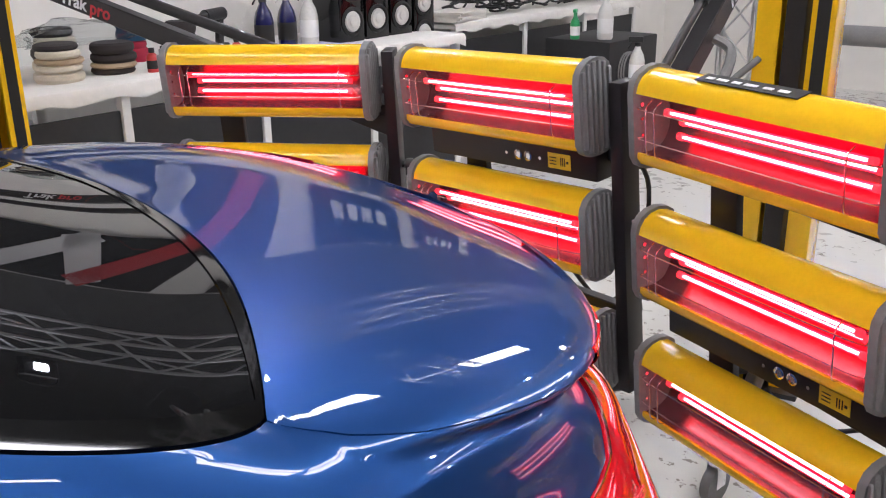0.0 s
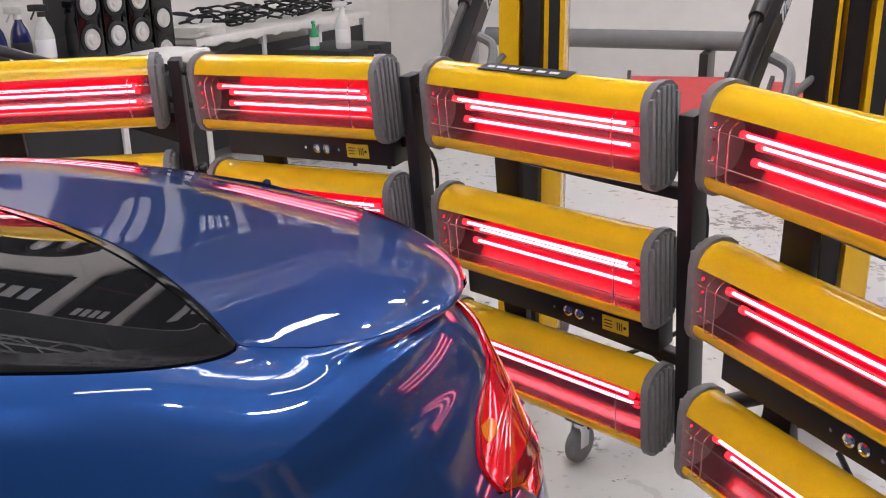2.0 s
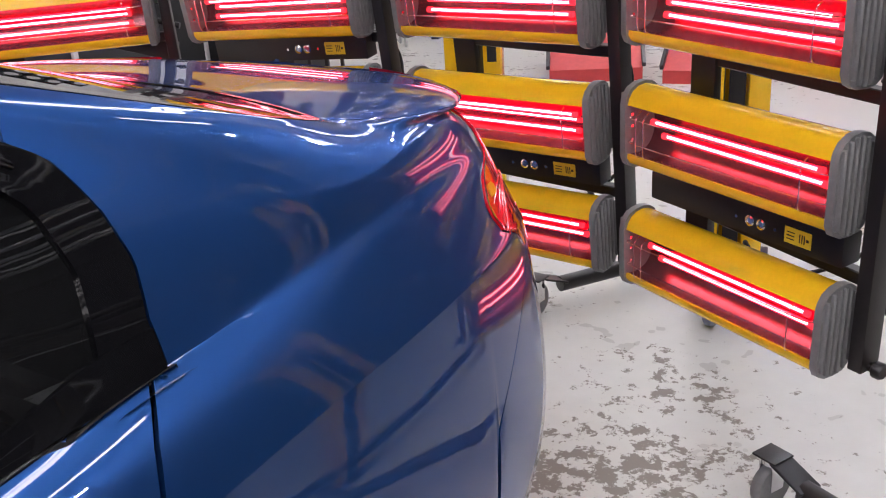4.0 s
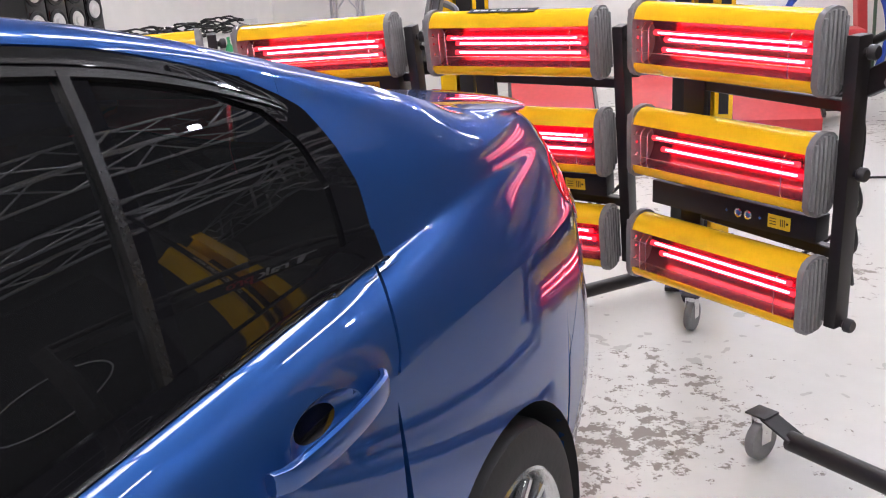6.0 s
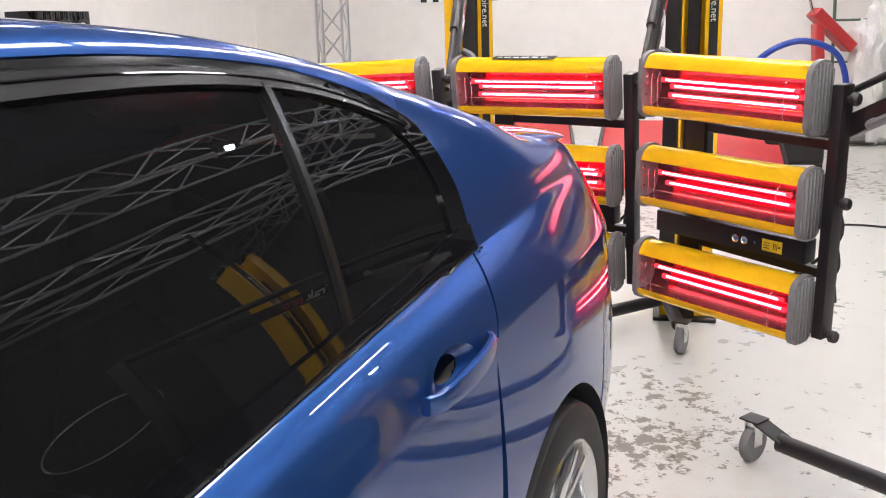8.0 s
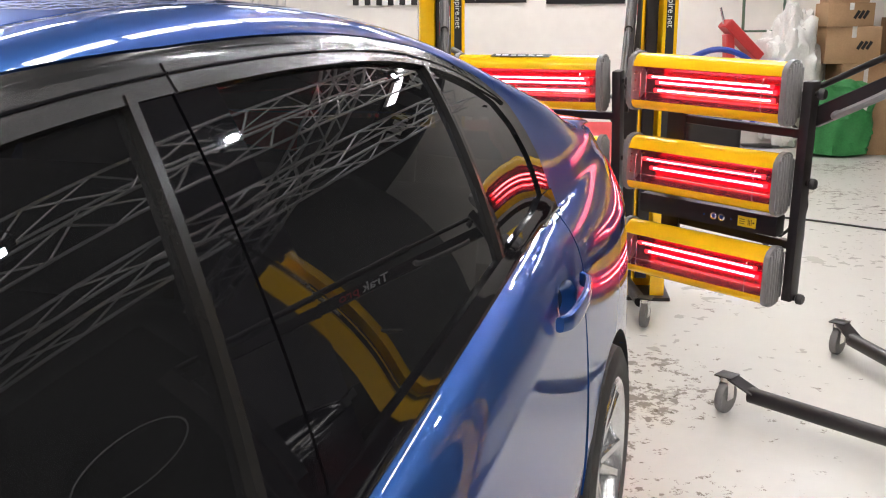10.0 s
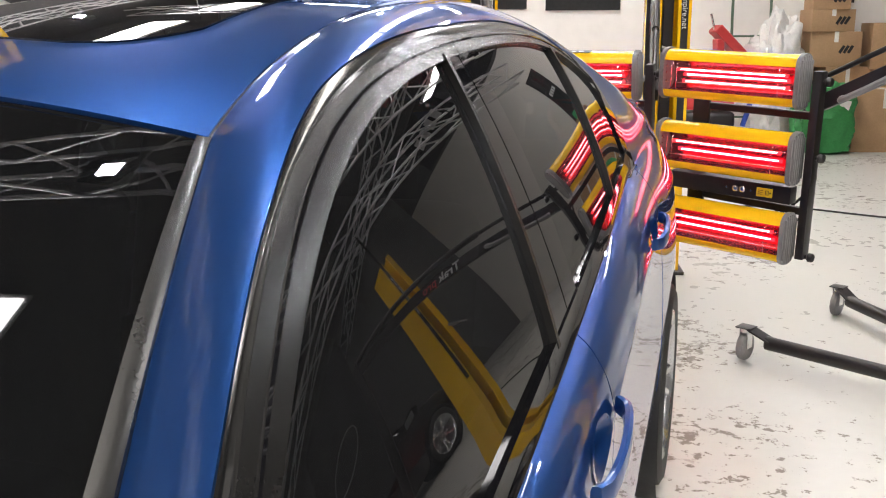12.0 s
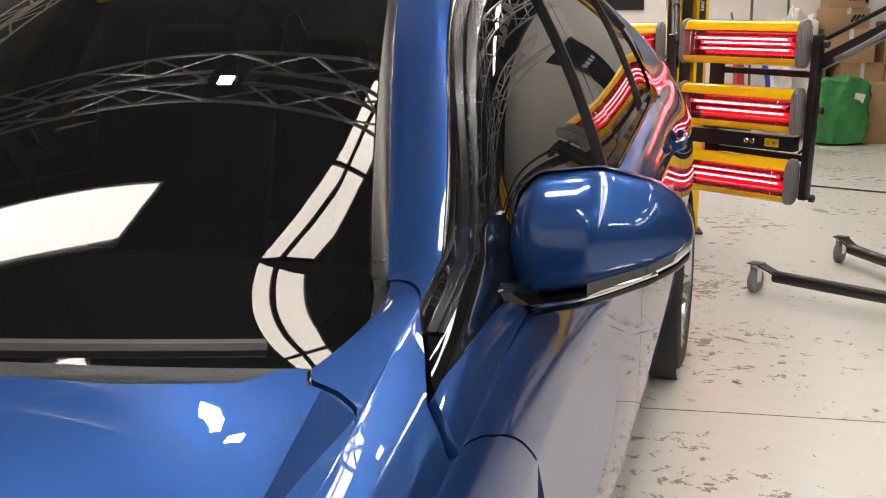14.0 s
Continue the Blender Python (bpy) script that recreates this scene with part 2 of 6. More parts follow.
def words(text, size, m, material, parent, name="lettering", depth=0.0008, bold=0.0):
    cu = bpy.data.curves.new(name, "FONT")
    cu.body, cu.size, cu.extrude, cu.offset = text, size, depth, bold
    cu.align_x, cu.align_y = "CENTER", "CENTER"
    cu.resolution_u = 3
    ob = bpy.data.objects.new(name, cu)
    me = bpy.data.meshes.new_from_object(ob)
    bpy.data.objects.remove(ob)
    me.materials.append(material)
    out = new(name, me)
    out.parent = parent
    out.matrix_basis = m
    return out


# ---- the car: twelve lines run from nose to tail over eighteen stations, and panels are cut from the skin between them ----
def line(*rows):
    return np.array(rows, float)


BELT = line((.66, -.62, .52), (.80, -.45, .71), (.848, -.2, .84), (.836, .12, .902), (.83, .36, .925), (.825, .57, .935), (.822, .9, .947), (.815, 1.2, .958),
            (.808, 1.6, .983), (.795, 2.0, 1.010), (.781, 2.4, 1.034), (.777, 2.66, 1.045), (.802, 2.90, 1.068), (.806, 3.12, 1.068), (.785, 3.30, 1.065), (.737, 3.53, 1.052), (.53, 3.74, .97), (0, 3.82, .97))
SKIN = [
    line((0, -.86, .60), (0, -.68, .80), (0, -.42, .90), (0, -.16, .965), (0, .12, 1.100), (0, .44, 1.238), (0, .81, 1.375), (0, 1.2, 1.455),
         (0, 1.6, 1.495), (0, 2.0, 1.485), (0, 2.40, 1.425), (0, 2.72, 1.345), (0, 3.0, 1.250), (0, 3.25, 1.165), (0, 3.42, 1.155), (0, 3.58, 1.135), (0, 3.69, 1.115), (0, 3.735, 1.10)),
    line((.24, -.84, .60), (.27, -.66, .79), (.30, -.40, .893), (.39, -.11, .960), (.38, .16, 1.065), (.335, .455, 1.208), (.27, .82, 1.362), (.265, 1.2, 1.446),
         (.265, 1.6, 1.489), (.265, 2.0, 1.479), (.28, 2.40, 1.418), (.32, 2.715, 1.338), (.345, 2.985, 1.243), (.32, 3.222, 1.166), (.38, 3.37, 1.153), (.37, 3.55, 1.132), (.24, 3.685, 1.108), (0, 3.735, 1.10)),
    line((.45, -.76, .58), (.52, -.60, .76), (.60, -.32, .875), (.725, .08, .943), (.709, .271, .965), (.630, .52, 1.127), (.498, .853, 1.318), (.490, 1.2, 1.424),
         (.488, 1.6, 1.469), (.492, 2.0, 1.462), (.545, 2.42, 1.392), (.628, 2.70, 1.300), (.699, 2.975, 1.210), (.640, 3.10, 1.172), (.708, 3.22, 1.153), (.668, 3.49, 1.114), (.42, 3.655, 1.10), (0, 3.735, 1.10)),
    line((.60, -.70, .56), (.74, -.54, .74), (.812, -.25, .86), (.772, .06, .928), (.783, .29, 1.0), (.713, .53, 1.165), (.627, .851, 1.325), (.592, 1.2, 1.398),
         (.575, 1.6, 1.432), (.574, 2.0, 1.429), (.602, 2.44, 1.382), (.668, 2.69, 1.268), (.746, 2.95, 1.168), (.722, 3.12, 1.151), (.733, 3.25, 1.138), (.688, 3.505, 1.106), (.47, 3.69, 1.06), (0, 3.78, 1.06)),
    line((.63, -.66, .54), (.77, -.49, .73), (.835, -.22, .855), (.805, .08, .917), (.795, .34, .985), (.735, .55, 1.125), (.655, .86, 1.281), (.618, 1.2, 1.350),
         (.598, 1.6, 1.388), (.599, 2.0, 1.386), (.627, 2.43, 1.334), (.692, 2.67, 1.215), (.786, 2.93, 1.114), (.777, 3.12, 1.122), (.750, 3.28, 1.118), (.705, 3.51, 1.092), (.50, 3.72, 1.02), (0, 3.80, 1.02)),
    BELT.copy(),
    BELT + np.array((.014, .004, -.02)) * np.r_[np.ones(17), 0][:, None],
    line((.72, -.58, .50), (.84, -.42, .68), (.873, -.18, .80), (.868, .13, .858), (.866, .37, .885), (.866, .58, .895), (.867, .9, .905), (.866, 1.2, .915),
         (.860, 1.6, .938), (.850, 2.0, .962), (.842, 2.4, .985), (.840, 2.66, .99), (.844, 2.9, .997), (.838, 3.13, 1.0), (.82, 3.32, .995), (.770, 3.54, .98), (.56, 3.77, .90), (0, 3.85, .90)),
    line((.76, -.55, .47), (.87, -.4, .62), (.893, -.17, .72), (.890, .14, .77), (.888, .38, .785), (.889, .58, .797), (.892, .9, .815), (.894, 1.2, .835),
         (.892, 1.6, .858), (.886, 2.0, .882), (.880, 2.4, .902), (.880, 2.66, .912), (.885, 2.9, .918), (.880, 3.13, .922), (.858, 3.34, .915), (.795, 3.56, .90), (.58, 3.79, .82), (0, 3.88, .82)),
    line((.79, -.56, .38), (.885, -.4, .5), (.905, -.17, .56), (.895, .14, .58), (.886, .38, .6), (.885, .58, .61), (.888, .9, .62), (.892, 1.2, .63),
         (.893, 1.6, .64), (.893, 2.0, .65), (.898, 2.4, .66), (.905, 2.66, .67), (.91, 2.9, .67), (.90, 3.13, .66), (.878, 3.36, .65), (.82, 3.60, .63), (.62, 3.84, .60), (0, 3.93, .60)),
    line((.77, -.55, .25), (.86, -.4, .32), (.885, -.17, .36), (.885, .14, .36), (.883, .38, .36), (.885, .58, .36), (.888, .9, .36), (.89, 1.2, .36),
         (.89, 1.6, .36), (.89, 2.0, .365), (.89, 2.4, .37), (.89, 2.66, .38), (.89, 2.9, .39), (.885, 3.13, .40), (.865, 3.36, .40), (.81, 3.60, .40), (.61, 3.82, .39), (0, 3.90, .39)),
    line((.72, -.52, .18), (.81, -.38, .2), (.83, -.17, .2), (.83, .14, .2), (.83, .38, .2), (.83, .58, .2), (.835, .9, .2), (.835, 1.2, .2),
         (.835, 1.6, .2), (.835, 2.0, .2), (.835, 2.4, .2), (.835, 2.66, .2), (.835, 2.9, .2), (.83, 3.13, .21), (.80, 3.36, .22), (.74, 3.58, .23), (.56, 3.76, .24), (0, 3.84, .24)),
]
for P in SKIN:
    # a slight wedge: the tail sits higher and narrower than the nose
    away = P[:, 1] - 1.5
    P[:, 2] += 0.0157 * away * np.clip((P[:, 2] - 0.2) / 0.8, 0, 1.1)
    P[:, 0] *= 1 - 0.0135 * away
# the tail is broad at the edge of the boot lid, and the shoulder below it leans out
for k, out in ((1, (.006, .008, .008, .004, 0)), (2, (.015, .016, .016, .018, .012)), (3, (.010, .012, .014, .016, .010)), (4, (-.004, -.004, 0, .008, .006)), (5, (-.006, -.010, -.006, 0, 0)), (6, (-.004, -.006, -.004, 0, 0))):
    SKIN[k][12:17, 0] += out
# the tail tucks in below the lip of the boot lid
for k, P in enumerate(SKIN[3:]):
    w = 1.0 if k < 5 else 0.9
    P[14:] += w * np.array(((-.006, -.008, 0), (-.028, -.035, 0), (-.030, -.090, 0), (0, -.090, 0)))
# how sharply the skin folds along each line, by station
FADE = np.interp(np.arange(18), [0, 10, 11.2, 17], [1, 1, 0, 0])
CREASE = [np.zeros(18), np.zeros(18), np.interp(np.arange(18), [0, 3, 13, 14, 17], [0, 1, 1, 0, 0]), FADE, FADE, FADE,
          np.interp(np.arange(18), [0, 11, 12, 17], [0.6, 1, 0, 0]), np.zeros(18), np.full(18, 0.75), np.zeros(18), np.full(18, 0.3), np.zeros(18)]
CREASE[4] = np.interp(np.arange(18), [0, 10, 11, 11.7, 13, 14, 15.2, 17], [1, 1, .5, 1, 1, 1, 0, 0])
FOLDS = np.stack(CREASE, 1)


def hermite(a, b, ma, mb, t):
    t = t[:, None]
    return (2 * t ** 3 - 3 * t * t + 1) * a + (t ** 3 - 2 * t * t + t) * ma + (3 * t * t - 2 * t ** 3) * b + (t ** 3 - t * t) * mb


def along(P, u, breaks=()):
    """A smooth line through P at the stations u, kinked at the given ones."""
    k = len(P)
    d = np.maximum(np.linalg.norm(np.diff(P, axis=0), axis=1), 1e-5)[:, None]
    v = np.diff(P, axis=0) / d
    m = np.empty_like(P)
    m[0], m[-1] = v[0], v[-1]
    m[1:-1] = (v[:-1] * d[1:] + v[1:] * d[:-1]) / (d[1:] + d[:-1])
    into, out = m.copy(), m.copy()
    for b in breaks:
        into[b], out[b] = v[b - 1], v[b]
    i = np.clip(u.astype(int), 0, k - 2)
    return hermite(P[i], P[i + 1], out[i] * d[i], into[i + 1] * d[i], u - i)


KINKS = {0: (3, 6, 13), 1: (3, 6, 13), 2: (4, 6, 13), 3: (4,), 4: (4,)}


BARREL, RAIL_ROUND = 0.018, 0.013


def rough_skin(u, v):
    """Places on the car's left skin at station u and line v (arrays of one length), as the lines give them."""
    u, v = np.broadcast_arrays(np.asarray(u, float), np.asarray(v, float))
    shape = u.shape
    u, v = np.clip(u.ravel(), 0, 17), v.ravel()
    flip = v < 0
    v = np.abs(v)
    L = np.stack([along(P, u, KINKS.get(q, ())) for q, P in enumerate(SKIN)], 1)
    mirror = L[:, 1:2] * np.array((-1, 1, 1))
    Q = np.concatenate([mirror, L], 1)
    d = np.maximum(np.linalg.norm(np.diff(Q, axis=1), axis=2), 1e-5)[..., None]
    g = np.diff(Q, axis=1) / d
    j = np.clip(v.astype(int), 0, 10)
    r = np.arange(len(u))

    def tangent(k, ahead):
        """At line k: ahead says from which side."""
        left, right = g[r, k], g[r, np.minimum(k + 1, 11)]
        dl, dr = d[r, k], d[r, np.minimum(k + 1, 11)]
        smooth = np.where((k < 11)[:, None], (left * dr + right * dl) / (dl + dr), left)
        i = np.clip(u.astype(int), 0, 16)
        f = u - i
        cu = (FOLDS[i, k] * (1 - f) + FOLDS[i + 1, k] * f)[:, None]
        return smooth * (1 - cu) + (right if ahead else left) * cu

    seg = d[r, j + 1]
    out = hermite(L[r, j], L[r, j + 1], tangent(j, True) * seg, tangent(j + 1, False) * seg, v - j)
    # the side glass is barrelled
    w = np.clip(v - 4, 0, 1)
    out += (BARREL * 4 * w * (1 - w) * np.interp(u, [3, 4.5, 9.5, 11.5], [0, 1, 1, .4]))[:, None] * np.array((.88, 0, .47))
    # and the roof rail is rounded
    w = np.clip(v - 2, 0, 1)
    out += (RAIL_ROUND * 4 * w * (1 - w) * np.interp(u, [3.2, 4.5, 9.8, 11.3], [0, 1, 1, 0]))[:, None] * np.array((.55, 0, .83))
    out[flip, 0] *= -1
    return out.reshape(*shape, 3)


# the window frame narrows towards the windscreen: lines 3 and 4 follow its outer edge and the edge of the glass
US = np.arange(5, 11)
RELAID = [(3, rough_skin(US, np.interp(US, [5, 5.85, 6.48, 7.08, 7.67, 8.81, 9.24, 10], [2.92, 2.83, 2.85, 3.06, 3.17, 3.44, 3.52, 3.64]))),
          (4, rough_skin(US, np.interp(US, [5, 5.63, 6.46, 7.15, 7.75, 8.54, 10], [3.75, 3.56, 3.45, 3.72, 3.82, 3.97, 4.01])))]
for k, places in RELAID:
    SKIN[k][5:11] = places

# the skin is faired over a fine grid, so that reflections run clean between the folds
FINE = 8
GU, GV = np.arange(17 * FINE + 1) / FINE, np.arange(11 * FINE + 1) / FINE


def fair(weights, strength):
    """The matrix that evens out how a row of values bends, but for the places of small weight, where it may kink."""
    k = len(weights)
    D = np.zeros((k, k))
    for i in range(1, k - 2):
        D[i, i - 1:i + 3] = np.array((-1, 3, -3, 1)) * min(weights[i], weights[i + 1])
    hold = np.ones(k)
    hold[0] = hold[-1] = 1e4
    return np.linalg.solve(np.diag(hold) + strength * D.T @ D, np.diag(hold))


def faired():
    G = rough_skin(GU[:, None].repeat(len(GV), 1), GV[None, :].repeat(len(GU), 0))
    full = np.concatenate([G[:, :0:-1] * np.array((-1, 1, 1)), G], 1)
    mid = len(GV) - 1
    for _ in range(2):
        for j, v in enumerate(GV):
            w = np.ones(len(GU))
            for b in KINKS.get(int(round(v)), ()):
                w[b * FINE] = 0.05
            full[:, mid + j] = fair(w, 1000.0) @ full[:, mid + j]
            full[:, mid - j] = full[:, mid + j] * np.array((-1, 1, 1))
        full[:, mid, 0] = 0
        for i, u in enumerate(GU):
            w = np.ones(full.shape[1])
            f0, t = int(min(u, 16)), u - int(min(u, 16))
            for k in range(1, 11):
                c = FOLDS[f0, k] * (1 - t) + FOLDS[f0 + 1, k] * t
                w[mid + k * FINE] = w[mid - k * FINE] = 1 - 0.97 * min(1.0, c * 1.4)
            full[i] = fair(w, 120.0) @ full[i]
    return full[:, mid:]


SMOOTH = faired()


def skin(u, v):
    """Places on the car's left skin at station u and line v; lines below nought lie on the other side."""
    u, v = np.broadcast_arrays(np.asarray(u, float), np.asarray(v, float))
    shape = u.shape
    u, v = np.clip(u.ravel(), 0, 17), v.ravel()
    flip = v < 0
    a, b = u * FINE, np.clip(np.abs(v), 0, 11) * FINE
    i, j = np.clip(a.astype(int), 0, len(GU) - 2), np.clip(b.astype(int), 0, len(GV) - 2)

    def four(t):
        return np.stack([-t ** 3 + 2 * t * t - t, 3 * t ** 3 - 5 * t * t + 2, -3 * t ** 3 + 4 * t * t + t, t ** 3 - t * t], 1) / 2

    wa, wb = four(a - i), four(b - j)
    out = np.zeros((len(u), 3))
    for p in range(4):
        for q in range(4):
            ii, jj = np.clip(i + p - 1, 0, len(GU) - 1), j + q - 1
            jj = np.minimum(jj, len(GV) - 1)
            g = SMOOTH[ii, np.abs(jj)] * np.where(jj < 0, -1, 1)[:, None] ** np.array((1, 0, 0))
            out += (wa[:, p] * wb[:, q])[:, None] * g
    out[flip, 0] *= -1
    return out.reshape(*shape, 3)


TABLE_U = np.linspace(0, 17, 341)
TABLES = {}


def station(v, y):
    """The station at which line v passes y."""
    v = abs(v)
    key = round(v, 4)
    if key not in TABLES:
        TABLES[key] = np.maximum.accumulate(skin(TABLE_U, np.full(341, v))[:, 1])
    return float(np.interp(y, TABLES[key], TABLE_U))


def sheet(bm, P, N, depth=0.012, lift=0.0, rim=True, hollows=()):
    """A panel from a grid of places P with normals N, and a rim turned inwards round it."""
    a, b = P.shape[:2]
    P = P + N * lift
    V = [[bm.verts.new(P[i, k]) for k in range(b)] for i in range(a)]
    for i in range(a - 1):
        for k in range(b - 1):
            c = (P[i, k] + P[i + 1, k + 1]) / 2
            if any(((c[1] - y) / ry) ** 2 + ((c[2] - z) / rz) ** 2 < 1 for y, z, ry, rz in hollows):
                continue
            try:
                bm.faces.new((V[i][k], V[i + 1][k], V[i + 1][k + 1], V[i][k + 1]))
            except ValueError:
                pass
    if rim:
        edge = [(i, 0) for i in range(a)] + [(a - 1, k) for k in range(1, b)] + [(i, b - 1) for i in range(a - 2, -1, -1)] + [(0, k) for k in range(b - 2, 0, -1)]
        inner = [bm.verts.new(P[e] - N[e] * depth) for e in edge]
        for q in range(len(edge)):
            e, f = edge[q], edge[(q + 1) % len(edge)]
            try:
                bm.faces.new((V[e[0]][e[1]], V[f[0]][f[1]], inner[(q + 1) % len(edge)], inner[q]))
            except ValueError:
                pass
    bmesh.ops.remove_doubles(bm, verts=bm.verts, dist=1e-5)


def normals(P):
    du, dv = np.gradient(P, axis=1), np.gradient(P, axis=0)
    n = np.cross(du, dv)
    return n / np.maximum(np.linalg.norm(n, axis=2, keepdims=True), 1e-9)


def outward(P, N, centre=(0, 1.5, 0.7)):
    away = (P.reshape(-1, 3) - np.array(centre)).mean(0)
    return N if (N.reshape(-1, 3).mean(0) @ away) > 0 else -N


def rows_patch(v0, v1, nv, ya, yb, nu):
    """Rows of constant line, each from ya(v) to yb(v)."""
    vs = np.linspace(v0, v1, nv)
    return np.stack([skin(np.linspace(station(v, ya(v)), station(v, yb(v)), nu), np.full(nu, v)) for v in vs])


def rows_u(v0, v1, nv, ua, ub, nu):
    """Rows of constant line, each from station ua(v) to ub(v)."""
    vs = np.linspace(v0, v1, nv)
    return np.stack([skin(np.linspace(ua(v), ub(v), nu), np.full(nu, v)) for v in vs])


def columns_patch(y0, y1, nu, top, bottom, nv):
    """Columns at even y, each from line top(y) to line bottom(y)."""
    cols = []
    for y in np.linspace(y0, y1, nu):
        vs = np.linspace(top(y), bottom(y), nv)
        cols.append(skin(np.array([station(v, y) for v in vs]), vs))
    return np.stack(cols, 1)


def stations_patch(v0, v1, nv, u0, u1, nu):
    vs, us = np.linspace(v0, v1, nv), np.linspace(u0, u1, nu)
    return skin(us[None, :].repeat(nv, 0), vs[:, None].repeat(nu, 1))


def panel(name, P, material, parent, label="", side=1, depth=0.012, lift=0.0, rim=True, hollows=()):
    N = outward(P, normals(P))
    if side < 0:
        P, N = P * np.array((-1, 1, 1)), N * np.array((-1, 1, 1))
    bm = bmesh.new()
    sheet(bm, P, N, depth, lift, rim, hollows)
    return part(name, bm, material, parent, label)


def ramp(*pairs):
    xs, ys = zip(*pairs)
    return lambda v: float(np.interp(v, xs, ys))


WHEEL_Y, WHEEL_Z, ARCH = (0.0, 2.835), 0.325, 0.362


def arch_line(centre, low=11.0):
    """The line at which the skin meets the wheel arch, at each y."""
    def f(y):
        if abs(y - centre) >= ARCH:
            return low
        z = WHEEL_Z + math.sqrt(ARCH ** 2 - (y - centre) ** 2)
        vs = np.linspace(7.5, low, 60)
        zs = skin(np.array([station(v, y) for v in vs]), vs)[:, 2]
        return float(np.interp(-z, -zs, vs))
    return f


# shut lines, as y at each line
FRONT_GAP = ramp((5.5, .052), (6, .052), (7, .14), (8, .26), (9, .37), (10, .40), (11, .40))
MID_GAP = ramp((3, 1.462), (4, 1.452), (5, 1.376), (6, 1.378), (7, 1.345), (8, 1.335), (10, 1.31), (11, 1.30))
REAR_GAP = ramp((5.5, 2.628), (6, 2.60), (7, 2.552), (7.8, 2.52), (8.25, 2.482), (8.7, 2.474), (9.05, 2.466), (10, 2.44), (11, 2.43))
WING_END = ramp((2, 3.49), (3.6, 3.47), (4.7, 3.456), (5.7, 3.439), (6.13, 3.404), (6.3, 3.378), (6.62, 3.338), (7.1, 3.310), (7.25, 3.306), (7.5, 3.310), (7.8, 3.326), (8.0, 3.380), (8.18, 3.44))
BUMPER_GAP = ramp((8.18, 3.448), (8.47, 3.352), (8.6, 3.316), (8.72, 3.28), (9.03, 3.19), (11, 3.185))
G = 0.0025
# the bonnet's rear edge, the wing's upper end and the lower edge of the roof rail, as stations and lines
BONNET_END = ramp((0, 3.0), (1.3, 3.0), (1.6, 2.96), (1.88, 2.97), (1.95, 3.08), (2.0, 3.06), (2.18, 2.98), (2.53, 2.95), (2.85, 2.90), (2.97, 2.82))
WING_TOP = ramp((2.0, 3.92), (2.45, 3.78), (2.93, 3.62), (3.12, 3.53), (3.88, 3.20), (4.28, 2.98), (4.4, 2.945), (4.98, 2.83), (5.6, 2.78), (6.0, 2.77))
RAIL_EDGE = ramp((3.6, 2.95), (4.2, 2.86), (5.2, 2.91), (5.7, 2.91), (6.3, 2.81), (7.2, 2.88), (7.75, 2.92), (8.84, 2.86), (9.7, 2.88), (10, 2.98), (10.36, 3.34), (10.6, 3.62))
FRAME_TOP = ramp((3.4, 3.5), (4.2, 3.42), (5, 3.2), (5.75, 3.13), (6.37, 3.28), (7.05, 3.48), (7.6, 3.47), (8.8, 3.40), (9.7, 3.60), (10.1, 3.78), (10.4, 3.93), (10.6, 4.0))


LID_EDGE = ramp((13.0, 1.985), (13.45, 2.27), (13.85, 2.37), (14.2, 2.32), (15, 2.27), (15.6, 2.15), (16.2, 1.985), (17, 1.985))


def beside_lid(edge):
    """The rear wing's places, its upper rows laid along the edge of the boot lid."""
    rows = []
    for v in np.linspace(2.015, 8.0, 84):
        us = np.linspace(station(v, edge(v)) if v > 3.62 else 10.58, station(v, WING_END(v)), 80)
        give = max(0.0, 1 - (v - 2.015) / 1.2)
        rows.append(skin(us, np.array([v + (LID_EDGE(max(u, 13.0)) - 1.985) * give for u in us])))
    return np.stack(rows)


def WING_TOP_U(vs, k):
    """Stations from the wing's upper end (k = 0) to station 4 (k = 1)."""
    a = np.array([WING_TOP(v) for v in vs]) + .015
    return a + (4.0 - a) * k


